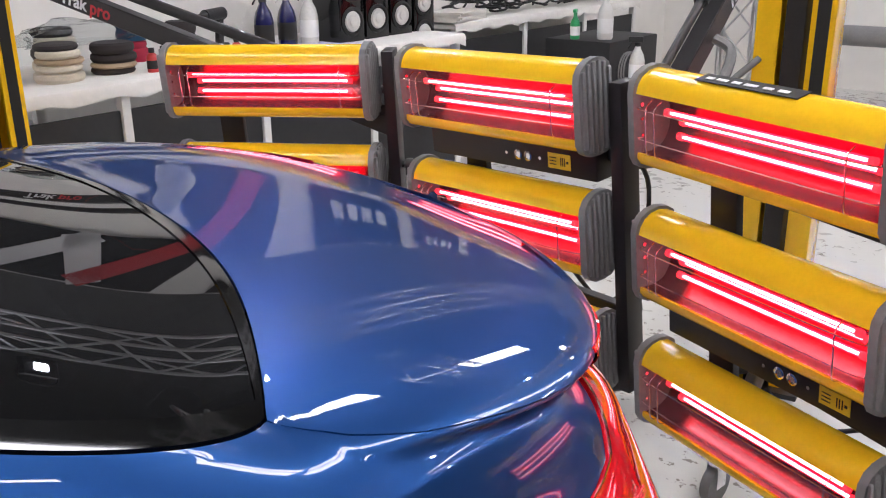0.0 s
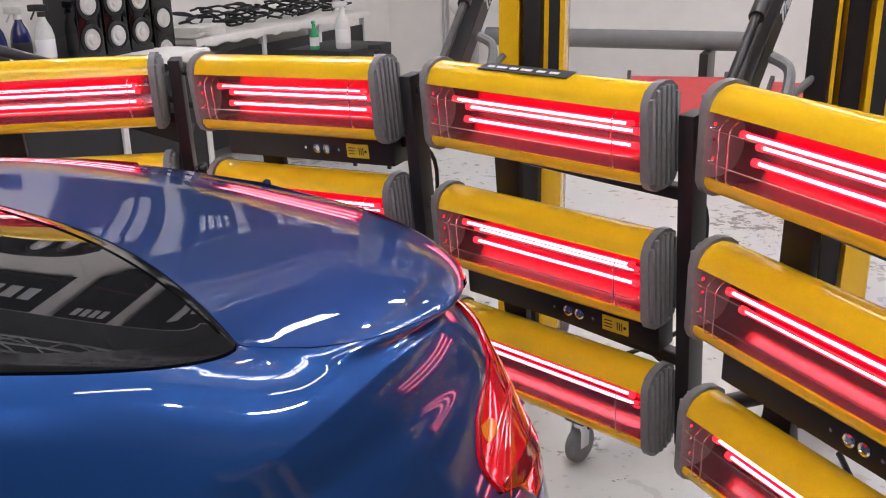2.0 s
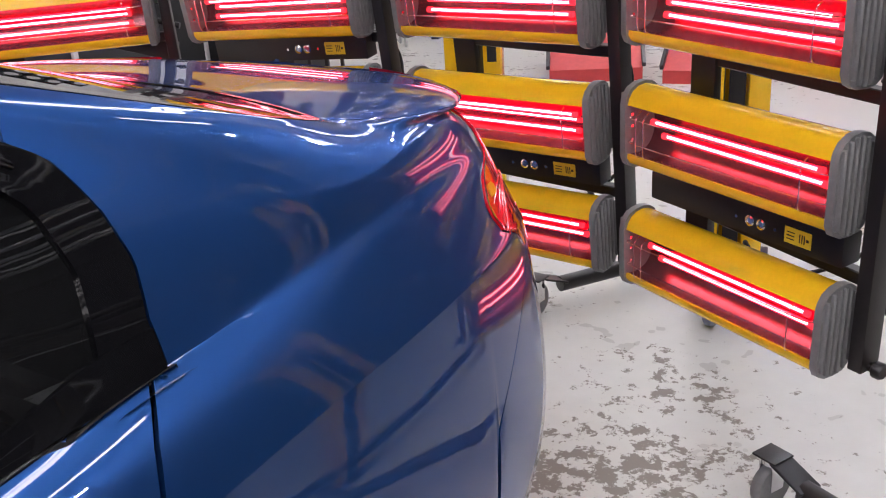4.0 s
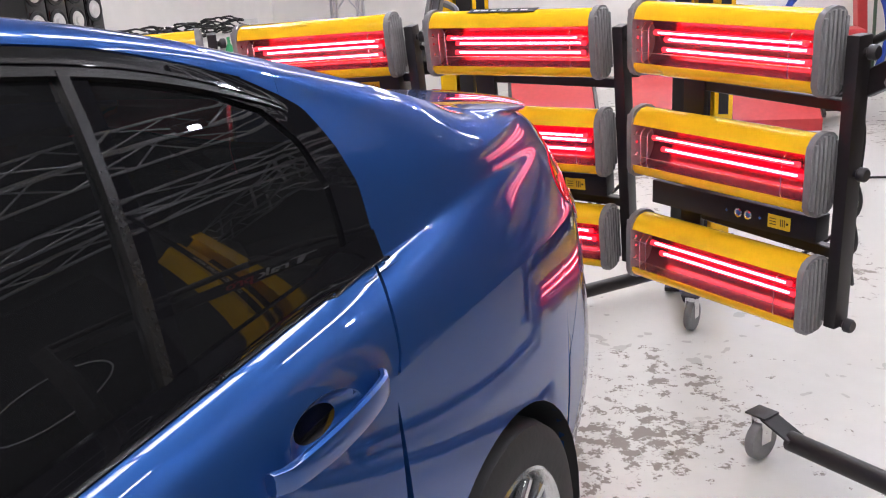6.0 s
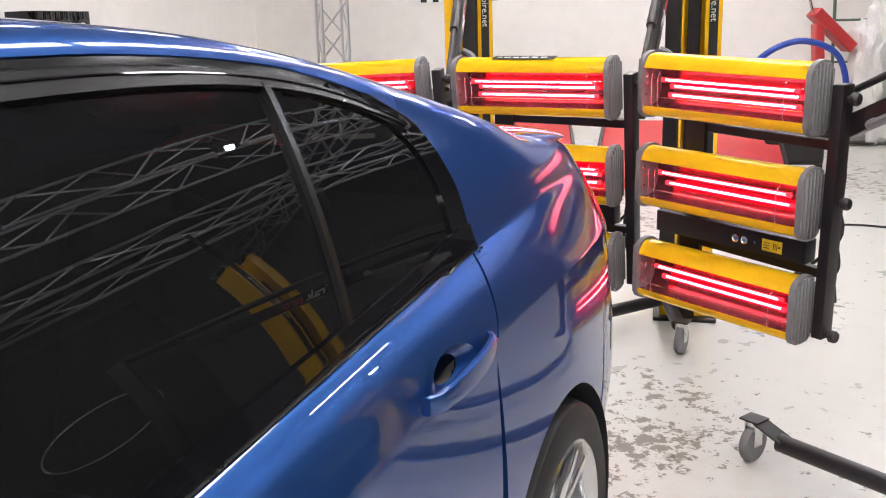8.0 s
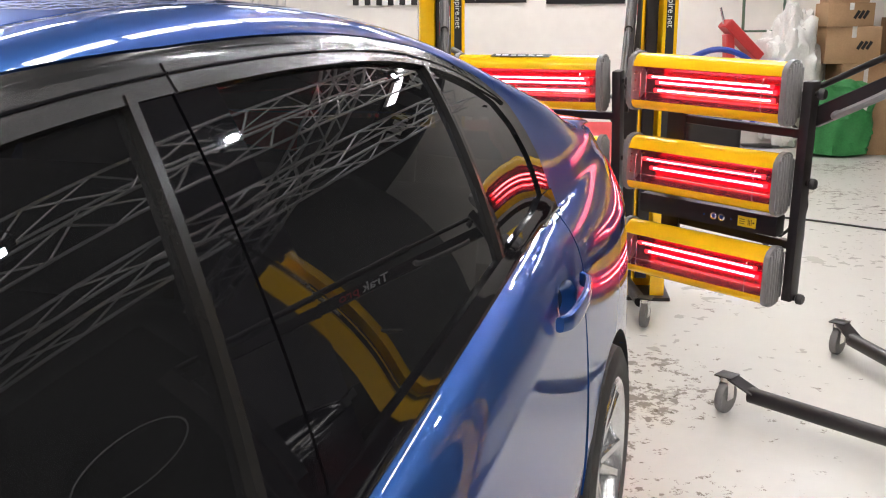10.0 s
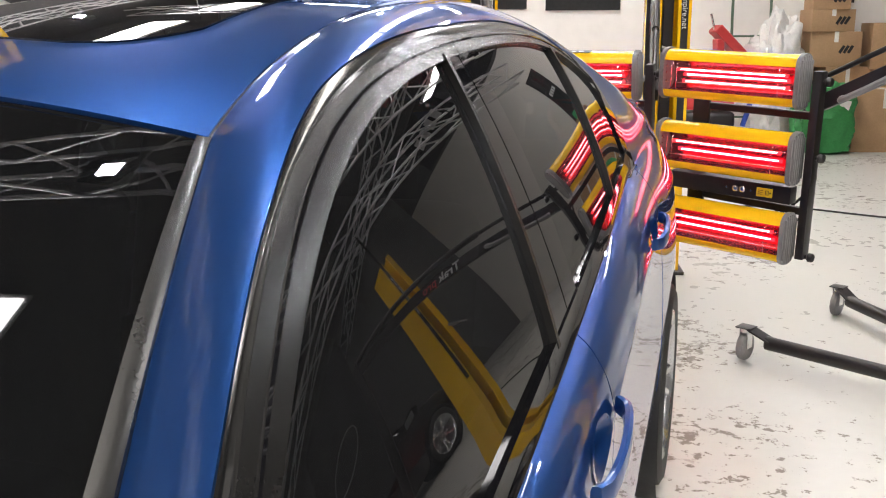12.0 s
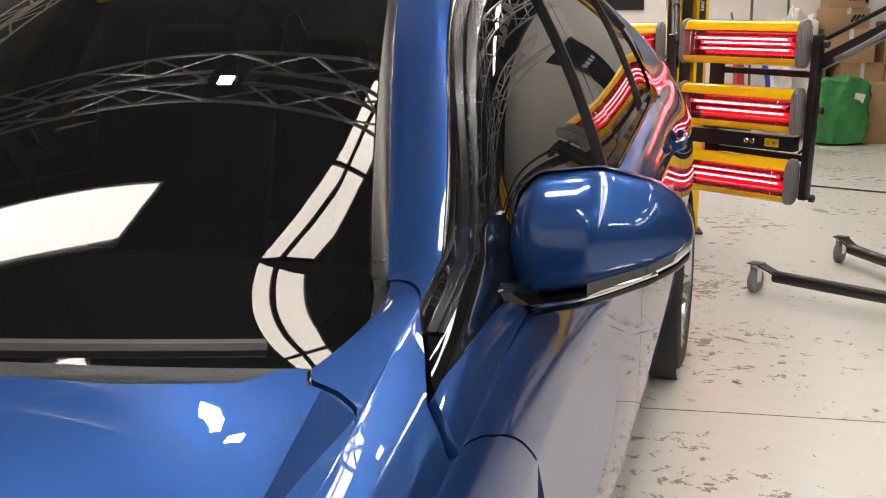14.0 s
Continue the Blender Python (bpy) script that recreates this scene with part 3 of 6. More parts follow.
def windows(car, side):
    # door frames round the glass, with the gasket above
    rear_edge = ramp((3, 2.56), (3.34, 2.515), (3.8, 2.612), (4.17, 2.638), (4.5, 2.645), (4.9, 2.628), (6, 2.62))
    glass_end = ramp((4, 2.50), (4.08, 2.535), (4.2, 2.570), (4.5, 2.580), (5, 2.556))
    front_edge = ramp((3, .25), (3.12, .200), (3.88, .137), (4.28, .092), (5, .088), (6, .088))
    glass_front = ramp((4, .50), (5, .40))
    b1, b2 = ramp((4, 1.372), (5, 1.246)), ramp((4, 1.540), (5, 1.478))
    d1, d2 = ramp((4, 2.220), (5, 2.142)), ramp((4, 2.262), (5, 2.188))
    cols = [skin(np.full(8, u), np.linspace(RAIL_EDGE(u) + .02, FRAME_TOP(u), 8)) for u in np.linspace(3.40, 10.5, 110)]
    panel("gasket", np.stack(cols, 1), GASKET, car, "black rubber gasket along the roof rail", side, lift=-0.002)
    middle = station(3.5, 1.457)
    for u0, u1 in ((station(3.5, front_edge(3.5)), middle - .006), (middle + .006, 10.58)):
        run = np.linspace(u0, u1, 70)
        panel("window_frame", np.stack([skin(np.full(12, u), np.linspace(FRAME_TOP(u), 4.03, 12)) for u in run], 1), SATIN_BLACK, car, "satin black window frame", side, lift=0.005)
        panel("frame_bead", np.stack([skin(np.full(4, u), FRAME_TOP(u) + (4.03 - FRAME_TOP(u)) * np.linspace(.52, .62, 4)) for u in run], 1), GLOSS_BLACK, car, "black bead along the window frame", side, lift=0.007, depth=0.004)
    panel("rear_frame_corner", rows_patch(3.30, 5.0, 30, lambda v: glass_end(v) if v >= 4.03 else 2.40, rear_edge, 14), GLOSS_BLACK, car, "gloss black frame corner", side, lift=0.002)
    for name, a, b in (("front_side_window", glass_front, b1), ("rear_side_window", b2, d1), ("quarter_window", d2, glass_end)):
        panel(name, rows_patch(4.0, 5.0, 26, a, b, 36), TINT, car, "dark tinted side window", side, depth=0.004, lift=-0.004)
    panel("mirror_triangle", rows_patch(3.2, 5.0, 22, lambda v: front_edge(v) + .004, lambda v: glass_front(max(v, 4)), 14), GLOSS_BLACK, car, "gloss black corner panel", side, lift=0.002)
    # the pillar between the doors: a satin edge on the front door, then two gloss black covers with the shut line between
    panel("pillar_trim", rows_patch(4.0, 5.0, 14, b1, lambda v: b1(v) + .015, 4), SATIN_BLACK, car, "satin pillar strip", side, lift=0.007)
    panel("centre_pillar", rows_patch(4.0, 5.0, 14, lambda v: b1(v) + .016, lambda v: MID_GAP(v) - .003, 5), GLOSS_BLACK, car, "gloss black pillar cover", side, lift=0.003)
    panel("centre_pillar", rows_patch(4.0, 5.0, 14, lambda v: MID_GAP(v) + .003, lambda v: b2(v) - .003, 6), GLOSS_BLACK, car, "gloss black pillar cover", side, lift=0.003)
    panel("pillar_trim", rows_patch(4.0, 5.0, 14, d1, lambda v: d1(v) + .015, 4), SATIN_BLACK, car, "satin pillar strip", side, lift=0.006)
    panel("pillar_trim", rows_patch(4.0, 5.0, 14, lambda v: d1(v) + .016, d2, 4), GLOSS_BLACK, car, "gloss black pillar strip", side, lift=0.001)
    panel("belt_trim", rows_patch(4.97, 5.55, 5, front_edge, rear_edge, 90), GLOSS_BLACK, car, "gloss black belt moulding", side, lift=0.006)
    panel("belt_seal", rows_patch(5.58, 5.95, 4, lambda v: front_edge(5), lambda v: 2.632, 90), SATIN_BLACK, car, "thin black belt seal", side, lift=0.003)


def hollow(y):
    """Centre and half sizes, along y and z, of the hollow behind the handle at y."""
    c = skin(np.array([station(7.85, y - .012)]), np.array([7.85]))[0]
    return c[1], c[2], .082, .036


def door_handle(car, y, side, label):
    """A pull handle before a hollow, standing off the door along the crease."""
    v = 7.92
    u0, u1 = station(v, y - .15), station(v, y + .115)
    a, b = skin(np.array([u0, u1]), np.array([v, v]))
    s = np.array((side, 1, 1))
    bm = bmesh.new()
    n = 17
    rings = []
    for i in range(n):
        t = i / (n - 1)
        off = 0.008 + 0.024 * math.sin(math.pi * min(1, max(0, t))) ** 0.4
        w = 0.0125 + 0.0035 * math.sin(math.pi * t)
        c = a + (b - a) * t + np.array((off, 0, 0.012))
        ring = []
        for k in range(10):
            an = 2 * math.pi * k / 10
            ca, sa = math.cos(an + .3), math.sin(an + .3)
            ring.append(bm.verts.new((c + np.array((0.008 * math.copysign(abs(ca) ** .6, ca), 0, w * 1.2 * math.copysign(abs(sa) ** .6, sa)))) * s))
        rings.append(ring)
    for p, q in zip(rings, rings[1:]):
        for k in range(10):
            bm.faces.new((p[k], p[(k + 1) % 10], q[(k + 1) % 10], q[k]))
    bm.faces.new(rings[0]), bm.faces.new(rings[-1])
    bar = part("door_handle", bm, PAINT, car, label)
    bm = bmesh.new()
    cup = []
    yc, zc, ry, rz = hollow(y)
    lines = np.linspace(7.0, 9.0, 60)
    for i in range(9):
        rr = 1.16 * i / 8
        ring = []
        for k in range(28):
            an = 2 * math.pi * k / 28
            yy, zz = yc + ry * rr * math.cos(an), zc + rz * rr * math.sin(an)
            spots = skin(np.array([station(v, yy) for v in lines]), lines)
            x = float(np.interp(-zz, -spots[:, 2], spots[:, 0]))
            x += .0016 if rr > .98 else -.030 * (1 - rr * rr)
            ring.append(bm.verts.new((x * side, yy, zz)))
        cup.append(ring)
    for p, q in zip(cup, cup[1:]):
        for k in range(28):
            bm.faces.new((p[k], p[(k + 1) % 28], q[(k + 1) % 28], q[k]))
    bmesh.ops.remove_doubles(bm, verts=bm.verts, dist=1e-5)
    part("handle_cup", bm, PAINT, car, "blue hollow behind the handle")
    return bar


def wheel(car, x, y, side):
    hub = new("wheel")
    hub.parent = car
    hub.matrix_basis = Matrix.Translation((x * side, y, WHEEL_Z)) @ Matrix.Rotation(radians(90) * side, 4, "Y")
    bm = bmesh.new()
    lathe(bm, [(.225, -.10), (.29, -.112), (.315, -.10), (.325, -.07), (.326, 0), (.325, .07), (.315, .10), (.29, .112), (.236, .104), (.232, .07)], 64)
    part("tyre", bm, TYRE, hub)
    bm = bmesh.new()
    lathe(bm, [(.237, .104), (.231, .108), (.222, .100), (.212, .06), (.205, -.10)], 64)
    for k in range(5):
        for s in (-.16, .16):
            a = 2 * math.pi * k / 5 + s
            b = 2 * math.pi * k / 5 + s * 1.25
            p0 = Vector((.05 * math.cos(a), .05 * math.sin(a), .062))
            p1 = Vector((.216 * math.cos(b), .216 * math.sin(b), .090))
            beam(bm, p0, p1, .030, .022, 0.006)
    lathe(bm, [(0.0001, .075), (.03, .075), (.062, .064), (.07, .03), (.07, -.02)], 24)
    part("rim", bm, ALLOY, hub, "silver multi-spoke alloy rim")
    bm = bmesh.new()
    lathe(bm, [(0.0001, -.02), (.16, -.02), (.16, -.035), (0.0001, -.035)], 32)
    part("brake_disc", bm, CHROME, hub)


def mirror(car, side):
    """Door mirror: painted cap, black base with a clear indicator, glass, foot."""
    ts = (0, .04, .15, .5, .8, .93, .985, 1)
    top = lambda t: np.interp(t, ts, (1.026, 1.049, 1.074, 1.085, 1.067, 1.043, 1.018, 1.002))
    low = lambda t: np.interp(t, ts, (.928, .920, .918, .938, .962, .975, .985, .994))
    fore = lambda t: np.interp(t, ts, (.442, .418, .392, .378, .402, .43, .455, .475))
    rear = lambda t: np.interp(t, ts, (.498, .504, .512, .52, .515, .51, .50, .495))

    def shell(t0, t1, n, lo, hi, grow=0.0, k=36, e=0.55):
        bm = bmesh.new()
        rings = []
        for t in 0.5 - 0.5 * np.cos(np.linspace(0, math.pi, n)):
            t = t0 + (t1 - t0) * t
            x = .808 + .228 * t
            z0, z1, y0, y1 = lo(t), hi(t), fore(t) - grow, rear(t)
            ring = []
            for j in range(k):
                a = 2 * math.pi * j / k
                ca, sa = math.cos(a), math.sin(a)
                yy = (y0 + y1) / 2 + (y1 - y0) / 2 * math.copysign(abs(ca) ** e, ca)
                zz = (z0 + z1) / 2 + (z1 - z0) / 2 * math.copysign(abs(sa) ** e, sa)
                # the upper face leans back from the ridge
                yy += max(0.0, (zz - (z0 + .62 * (z1 - z0)))) * .8 * (1 if ca < 0 else 0)
                ring.append(bm.verts.new((x * side, yy, zz)))
            rings.append(ring)
        for p, q in zip(rings, rings[1:]):
            for j in range(k):
                bm.faces.new((p[j], p[(j + 1) % k], q[(j + 1) % k], q[j]))
        bm.faces.new(rings[0]), bm.faces.new(rings[-1])
        return bm

    unit = new("door_mirror")
    unit.parent = car
    unit.matrix_basis = Matrix.Translation((.014 * side, 0, -.012))
    tagged(unit, "blue door mirror with black base and clear indicator")
    part("mirror_cap", shell(0, 1, 26, low, top), PAINT, unit, "blue painted mirror cap")
    part("mirror_base", shell(0, .985, 22, lambda t: low(t) - .026 + .010 * t, lambda t: low(t) + .004, -.006), GLOSS_BLACK, unit, "gloss black mirror base")
    bm = bmesh.new()
    n = 20
    strip = []
    for i in range(n):
        t = .50 + .485 * i / (n - 1)
        x, z, y = .808 + .228 * t, low(t), fore(t)
        h = .015 - .004 * i / n
        strip.append([bm.verts.new((x * side, y - .003 + d, zz)) for zz, d in ((z - .002, .004), (z + .002, -.001), (z + h, .001), (z + h + .002, .006))])
    for p, q in zip(strip, strip[1:]):
        for j in range(3):
            bm.faces.new((p[j], p[j + 1], q[j + 1], q[j]))
    part("indicator", bm, CHROME, unit, "clear side indicator strip")
    bm = bmesh.new()
    tube(bm, spline([(.808 + .01, fore(.1) - .002, low(.1) - .004), (.87, fore(.3) - .004, low(.3) - .006), (.93, fore(.55) - .004, low(.55) - .004), (1.0, fore(.85) - .003, low(.85) - .004)], 6), .0022, 6)
    for v in bm.verts:
        v.co.x *= side
    part("base_line", bm, CHROME, unit)
    bm = bmesh.new()
    beam(bm, (.775 * side, .33, .945), (.83 * side, .44, .916), .085, .034, .010)
    beam(bm, (.775 * side, .325, .962), (.812 * side, .40, .942), .05, .010, .004)
    part("mirror_foot", bm, GLOSS_BLACK, unit, "gloss black mirror foot")
    bm = bmesh.new()
    box(bm, (.17, .004, .10), (.92 * side, .5185, 1.005), bevel=.0015)
    part("mirror_glass", bm, ALU, unit, "mirror glass")
    return unit


def build_car():
    car = thing("car", "glossy metallic blue saloon car with dark tinted windows", "car")
    # inner body, dark, behind the shut lines
    for side in (1, -1):
        P = stations_patch(5.3, 11, 40, 0.3, 17, 110)
        bm = bmesh.new()
        N = outward(P, normals(P))
        Q = (P - N * 0.02) * np.array((side, 1, 1))
        V = [[bm.verts.new(q) for q in row] for row in Q]
        for i in range(39):
            for k in range(109):
                c = Q[i, k]
                if min(math.hypot(c[1], c[2] - WHEEL_Z), math.hypot(c[1] - 2.835, c[2] - WHEEL_Z)) > ARCH + .03:
                    bm.faces.new((V[i][k], V[i + 1][k], V[i + 1][k + 1], V[i][k + 1]))
        bmesh.ops.delete(bm, geom=[v for v in bm.verts if not v.link_faces], context="VERTS")
        part("inner_body", bm, GLOSS_BLACK, car, "black inner sill and door structure")
    # bonnet, screen, roof, rear screen, boot lid
    panel("bonnet", rows_u(-2.965, 2.965, 121, lambda v: 0.15, lambda v: BONNET_END(abs(v)) - .012, 40), PAINT, car, "blue bonnet")
    panel("cowl", stations_patch(-1.97, 1.97, 41, 2.80, 3.14, 6), DARK_PLASTIC, car, "black plastic cowl below the windscreen", lift=-0.014)
    # the screen runs on below the wing's edge, so its foot has lines of its own
    body_lines = list(SKIN)
    for k, foot in ((0, (0, -.16, .950)), (1, (.40, -.10, .912)), (2, (.755, .12, .866))):
        SKIN[k] = SKIN[k].copy()
        SKIN[k][3] = foot
    body_skin = SMOOTH.copy()
    SMOOTH[:] = faired()
    panel("windscreen", stations_patch(-1.96, 1.96, 49, 3.02, 6.0, 50), SCREEN_GLASS, car, "clear windscreen", depth=0.005, lift=-0.003)
    for side in (1, -1):
        panel("screen_trim", stations_patch(1.93, 2.015, 6, 3.2, 6.0, 60), SATIN_BLACK, car, "black windscreen side trim", side, lift=0.003)
    SKIN[:] = body_lines
    SMOOTH[:] = body_skin
    panel("roof", stations_patch(-1.985, 1.985, 49, 6.01, 10.0, 60), PAINT, car, "blue roof panel")
    us = np.linspace(6.48, 8.7, 60)
    sun = []
    for u in us:
        w = 1.36 * min(1.0, (u - 6.465) / .32) ** 0.16
        vs = np.linspace(-w, w, 41)
        sun.append(skin(np.full(41, u), vs))
    panel("sunroof", np.stack(sun, 1), ROOF_GLASS, car, "black glass sunroof", lift=0.003, depth=0.006)
    panel("rear_screen", stations_patch(-1.90, 1.90, 45, 10.10, 12.97, 50), TINT, car, "dark tinted rear screen", depth=0.004, lift=-0.002)
    panel("rear_screen_border", stations_patch(-1.985, 1.985, 45, 12.90, 13.0, 6), BORDER, car, "black border of the rear screen", lift=0.0)
    panel("rear_screen_border", stations_patch(-1.985, 1.985, 45, 10.01, 10.14, 4), BORDER, car, "black border of the rear screen", lift=0.0)
    for side in (1, -1):
        panel("rear_screen_border", stations_patch(1.865, 1.985, 6, 10.02, 12.98, 50), BORDER, car, "black border of the rear screen", side)
    panel("boot_lid", np.stack([skin(np.full(61, u), np.linspace(-LID_EDGE(u), LID_EDGE(u), 61)) for u in np.linspace(13.02, 17.0, 90)], 1), PAINT, car, "blue boot lid")
    for side in (1, -1):
        # roof rail and windscreen pillar
        rail = [skin(np.full(18, u), np.linspace(2.01, RAIL_EDGE(u), 18)) for u in np.linspace(4.0, 10.575, 110)]
        foot = [skin(WING_TOP_U(np.linspace(2.01, 2.93, 18), k), np.linspace(2.01, min(2.93, RAIL_EDGE(3.75)), 18)) for k in np.linspace(0, .96, 8)]
        panel("roof_rail", np.stack(foot + rail, 1), PAINT, car, "blue roof rail", side)
        panel("ditch_strip", stations_patch(1.975, 2.03, 4, 6.0, 10.2, 60), RUBBER, car, "black roof ditch strip", side, lift=-0.002)
        # rear wing: round the window corner down to the crease, then over the wheel
        edge = ramp((3.62, 2.578), (3.8, 2.616), (4.17, 2.642), (4.5, 2.649), (4.9, 2.633), (5.6, 2.628), (6, 2.605), (7, 2.557), (7.8, 2.525), (8, 2.508))
        panel("rear_wing", beside_lid(edge), PAINT, car, "blue rear wing", side)
        arch, cut = arch_line(2.835, 10.0), ramp((3.19, 9.03), (3.28, 8.72), (3.316, 8.6), (3.352, 8.47), (3.448, 8.18))
        panel("wheel_wing", columns_patch(2.487, 3.445, 80, lambda y: 8.0 if y < 3.405 else 8.0 + (y - 3.405) * 3.6, lambda y: min(arch(y), cut(y)) if y > 3.188 else arch(y), 22), PAINT, car, "blue wing over the rear wheel", side)
        panel("rear_bumper", rows_u(8.20, 11.0, 30, lambda v: station(v, BUMPER_GAP(v) + .004), lambda v: 17.0, 50), PAINT, car, "blue rear bumper", side)
        panel("tail_panel", rows_u(3.05, 8.16, 30, lambda v: 16.25, lambda v: 17.0, 16), PAINT, car, "blue tail panel", side)
        lamp = panel("tail_lamp", rows_u(2.03, 8.15, 50, lambda v: station(v, WING_END(v) + .004), lambda v: 16.22, 36), RED_LENS, car, "red wraparound tail lamp", side, depth=0.03, lift=0.003)
        for k in range(5):
            w = np.linspace(0, 1, 24)
            us = 14.04 + .95 * w
            vs = 7.27 - .42 * np.sin(math.pi * w * .62) * (1 + .12 * k) + .20 * k * (1 - .55 * w) - (.16 if k > 2 else 0)
            bm = bmesh.new()
            tube(bm, [p * np.array((side, 1, 1)) for p in skin(us, vs) + np.array((.0035, .003, .001))], .0011, 6)
            part("lens_rib", bm, LENS_RIB, lamp, "pale moulded rib of the lens")
        panel("reflex_lens", rows_u(6.82, 7.12, 8, lambda v: 14.10 + .5 * (7.0 - v) ** 2, lambda v: 14.30 - 2.0 * (v - 6.97) ** 2, 8), ORANGE_LENS, lamp, "small orange reflector", side, lift=0.005, depth=0.002)
        panel("lower_band", rows_u(7.72, 7.98, 6, lambda v: station(v, WING_END(v) + .012), lambda v: 15.1, 24), DARK_LENS, lamp, "dark red band of the lens", side, lift=0.0045, depth=0.001)
        panel("lamp_edge", rows_u(2.1, 8.1, 40, lambda v: station(v, WING_END(v) + .003), lambda v: station(v, WING_END(v) + .009), 4), DARK_LENS, lamp, "dark sealing edge of the lens", side, lift=0.0045, depth=0.001)
        # doors, sill and front wing
        panel("front_door", rows_patch(6.0, 10.0, 80, lambda v: FRONT_GAP(v) + G, lambda v: MID_GAP(v) - G, 90), PAINT, car, "blue front door", side, hollows=[hollow(1.215)])
        panel("rear_door", rows_patch(6.0, 10.0, 80, lambda v: MID_GAP(v) + G, lambda v: REAR_GAP(v) - G, 90), PAINT, car, "blue rear door", side, hollows=[hollow(2.335)])
        panel("sill", rows_patch(10.02, 11.0, 8, lambda v: .38, lambda v: 2.46, 60), PAINT, car, "blue sill", side)
        fl = arch_line(0.0, 11.0)
        vs = np.r_[np.linspace(2.04, 2.985, 16), np.linspace(2.985, 6.0, 30), np.linspace(6.1, 8.0, 16)]
        rows = []
        for v in vs:
            a = BONNET_END(v) + .012 if v < 2.98 else station(v, -.40 if v < 5 else -.30)
            b = WING_TOP(v) - .012 if v < 6 else station(v, FRONT_GAP(v) - G)
            rows.append(skin(np.linspace(a, b, 44), np.full(44, v)))
        rows[16] = skin(np.linspace(station(2.985, -.40), WING_TOP(2.985) - .012, 44), np.full(44, 2.985))
        panel("front_wing", np.stack(rows), PAINT, car, "blue front wing", side, depth=0.04)
        reach = ramp((4.33, .095), (4.55, .17), (4.76, .29), (5.15, .45), (5.9, .75), (6.04, .80))
        panel("door_shoulder", rows_u(4.36, 6.04, 30, lambda v: min(WING_TOP(v) + .014, station(v, reach(v)) - .01), lambda v: station(v, reach(v)), 30), PAINT, car, "blue corner of the front door under the mirror", side, lift=0.008)
        panel("front_wing_side", columns_patch(-.36, .268, 50, lambda y: 8.0, fl, 18), PAINT, car, "blue front wing over the wheel", side)
        panel("front_bumper", stations_patch(3.0, 11.0, 40, 0.0, 1.45, 16), PAINT, car, "blue front bumper", side)
        windows(car, side)
        door_handle(car, 1.215, side, "blue pull handle")
        door_handle(car, 2.335, side, "blue pull handle")
        wheel(car, .79, 0.0, side)
        wheel(car, .79, 2.835, side)
        mirror(car, side)
        # wheel housings
        for y in WHEEL_Y:
            bm = bmesh.new()
            lathe(bm, [(ARCH, -.13), (ARCH, .0), (ARCH - .02, .10), (.0001, .11)], 40, Matrix.Translation((.76 * side, y, WHEEL_Z)) @ Matrix.Rotation(radians(-90) * side, 4, "Y"))
            part("wheel_housing", bm, DARK_PLASTIC, car, "black wheel housing")
    # cabin
    bm = bmesh.new()
    box(bm, (1.42, 2.9, .04), (0, 1.5, .30))
    box(bm, (1.30, .04, .50), (0, .14, .55))
    box(bm, (1.42, .05, .62), (0, 2.62, .60))
    for q in (-1, 1):
        box(bm, (.03, 2.4, .56), (q * .70, 1.5, .60))
    part("cabin_shell", bm, INTERIOR, car, "dark cabin lining")
    bm = bmesh.new()
    prism(bm, [(.16, .80), (.26, .875), (.40, .905), (.54, .900), (.62, .86), (.64, .76), (.58, .55), (.3, .5), (.16, .6)], -.62, .62)
    part("dashboard", bm, INTERIOR, car, "black dashboard")
    bm = bmesh.new()
    ring = [(-.37 + .185 * math.cos(a), .70 + .06 * math.sin(a), .90 + .175 * math.sin(a)) for a in (2 * math.pi * k / 28 for k in range(28))]
    tube(bm, ring, .015, 8, closed=True)
    rod(bm, (-.37, .60, .86), (-.37, .70, .90), .05)
    part("steering_wheel", bm, INTERIOR, car)
    for sx in (-.37, .37):
        for sy, wide in ((1.15, .50), (2.05, .56)):
            bm = bmesh.new()
            box(bm, (wide, .52, .18), (sx, sy, .52), bevel=.05, seg=3)
            box(bm, (wide, .16, .62), (sx, sy + .30, .82), (-14, 0, 0), bevel=.05, seg=3)
            box(bm, (.26, .10, .18), (sx, sy + .40, 1.19 if sy < 2 else 1.16), (-14, 0, 0), bevel=.035, seg=3)
            part("seat", bm, INTERIOR, car, "black car seat with headrest")
    bm = bmesh.new()
    box(bm, (1.2, .62, .02), (0, 2.80, 1.05), (-4, 0, 0))
    part("parcel_shelf", bm, INTERIOR, car)
    # wipers on the foot of the windscreen
    for v0, v1, u0, u1 in ((1.86, .45, 3.14, 3.05), (.40, -1.35, 3.10, 3.04)):
        vs = np.linspace(v0, v1, 24)
        P = skin(np.linspace(u0, u1, 24), vs)
        bm = bmesh.new()
        tube(bm, [p + np.array((0, -.004, .010)) for p in P], .009, 8)
        wp = part("wiper", bm, DARK_PLASTIC, car, "black wiper")
        bm = bmesh.new()
        tube(bm, [p + np.array((0, -.012, .022)) for p in P[11:]], .014, 8)
        part("wiper_arm", bm, SATIN_BLACK, wp)
    return car


car = build_car()


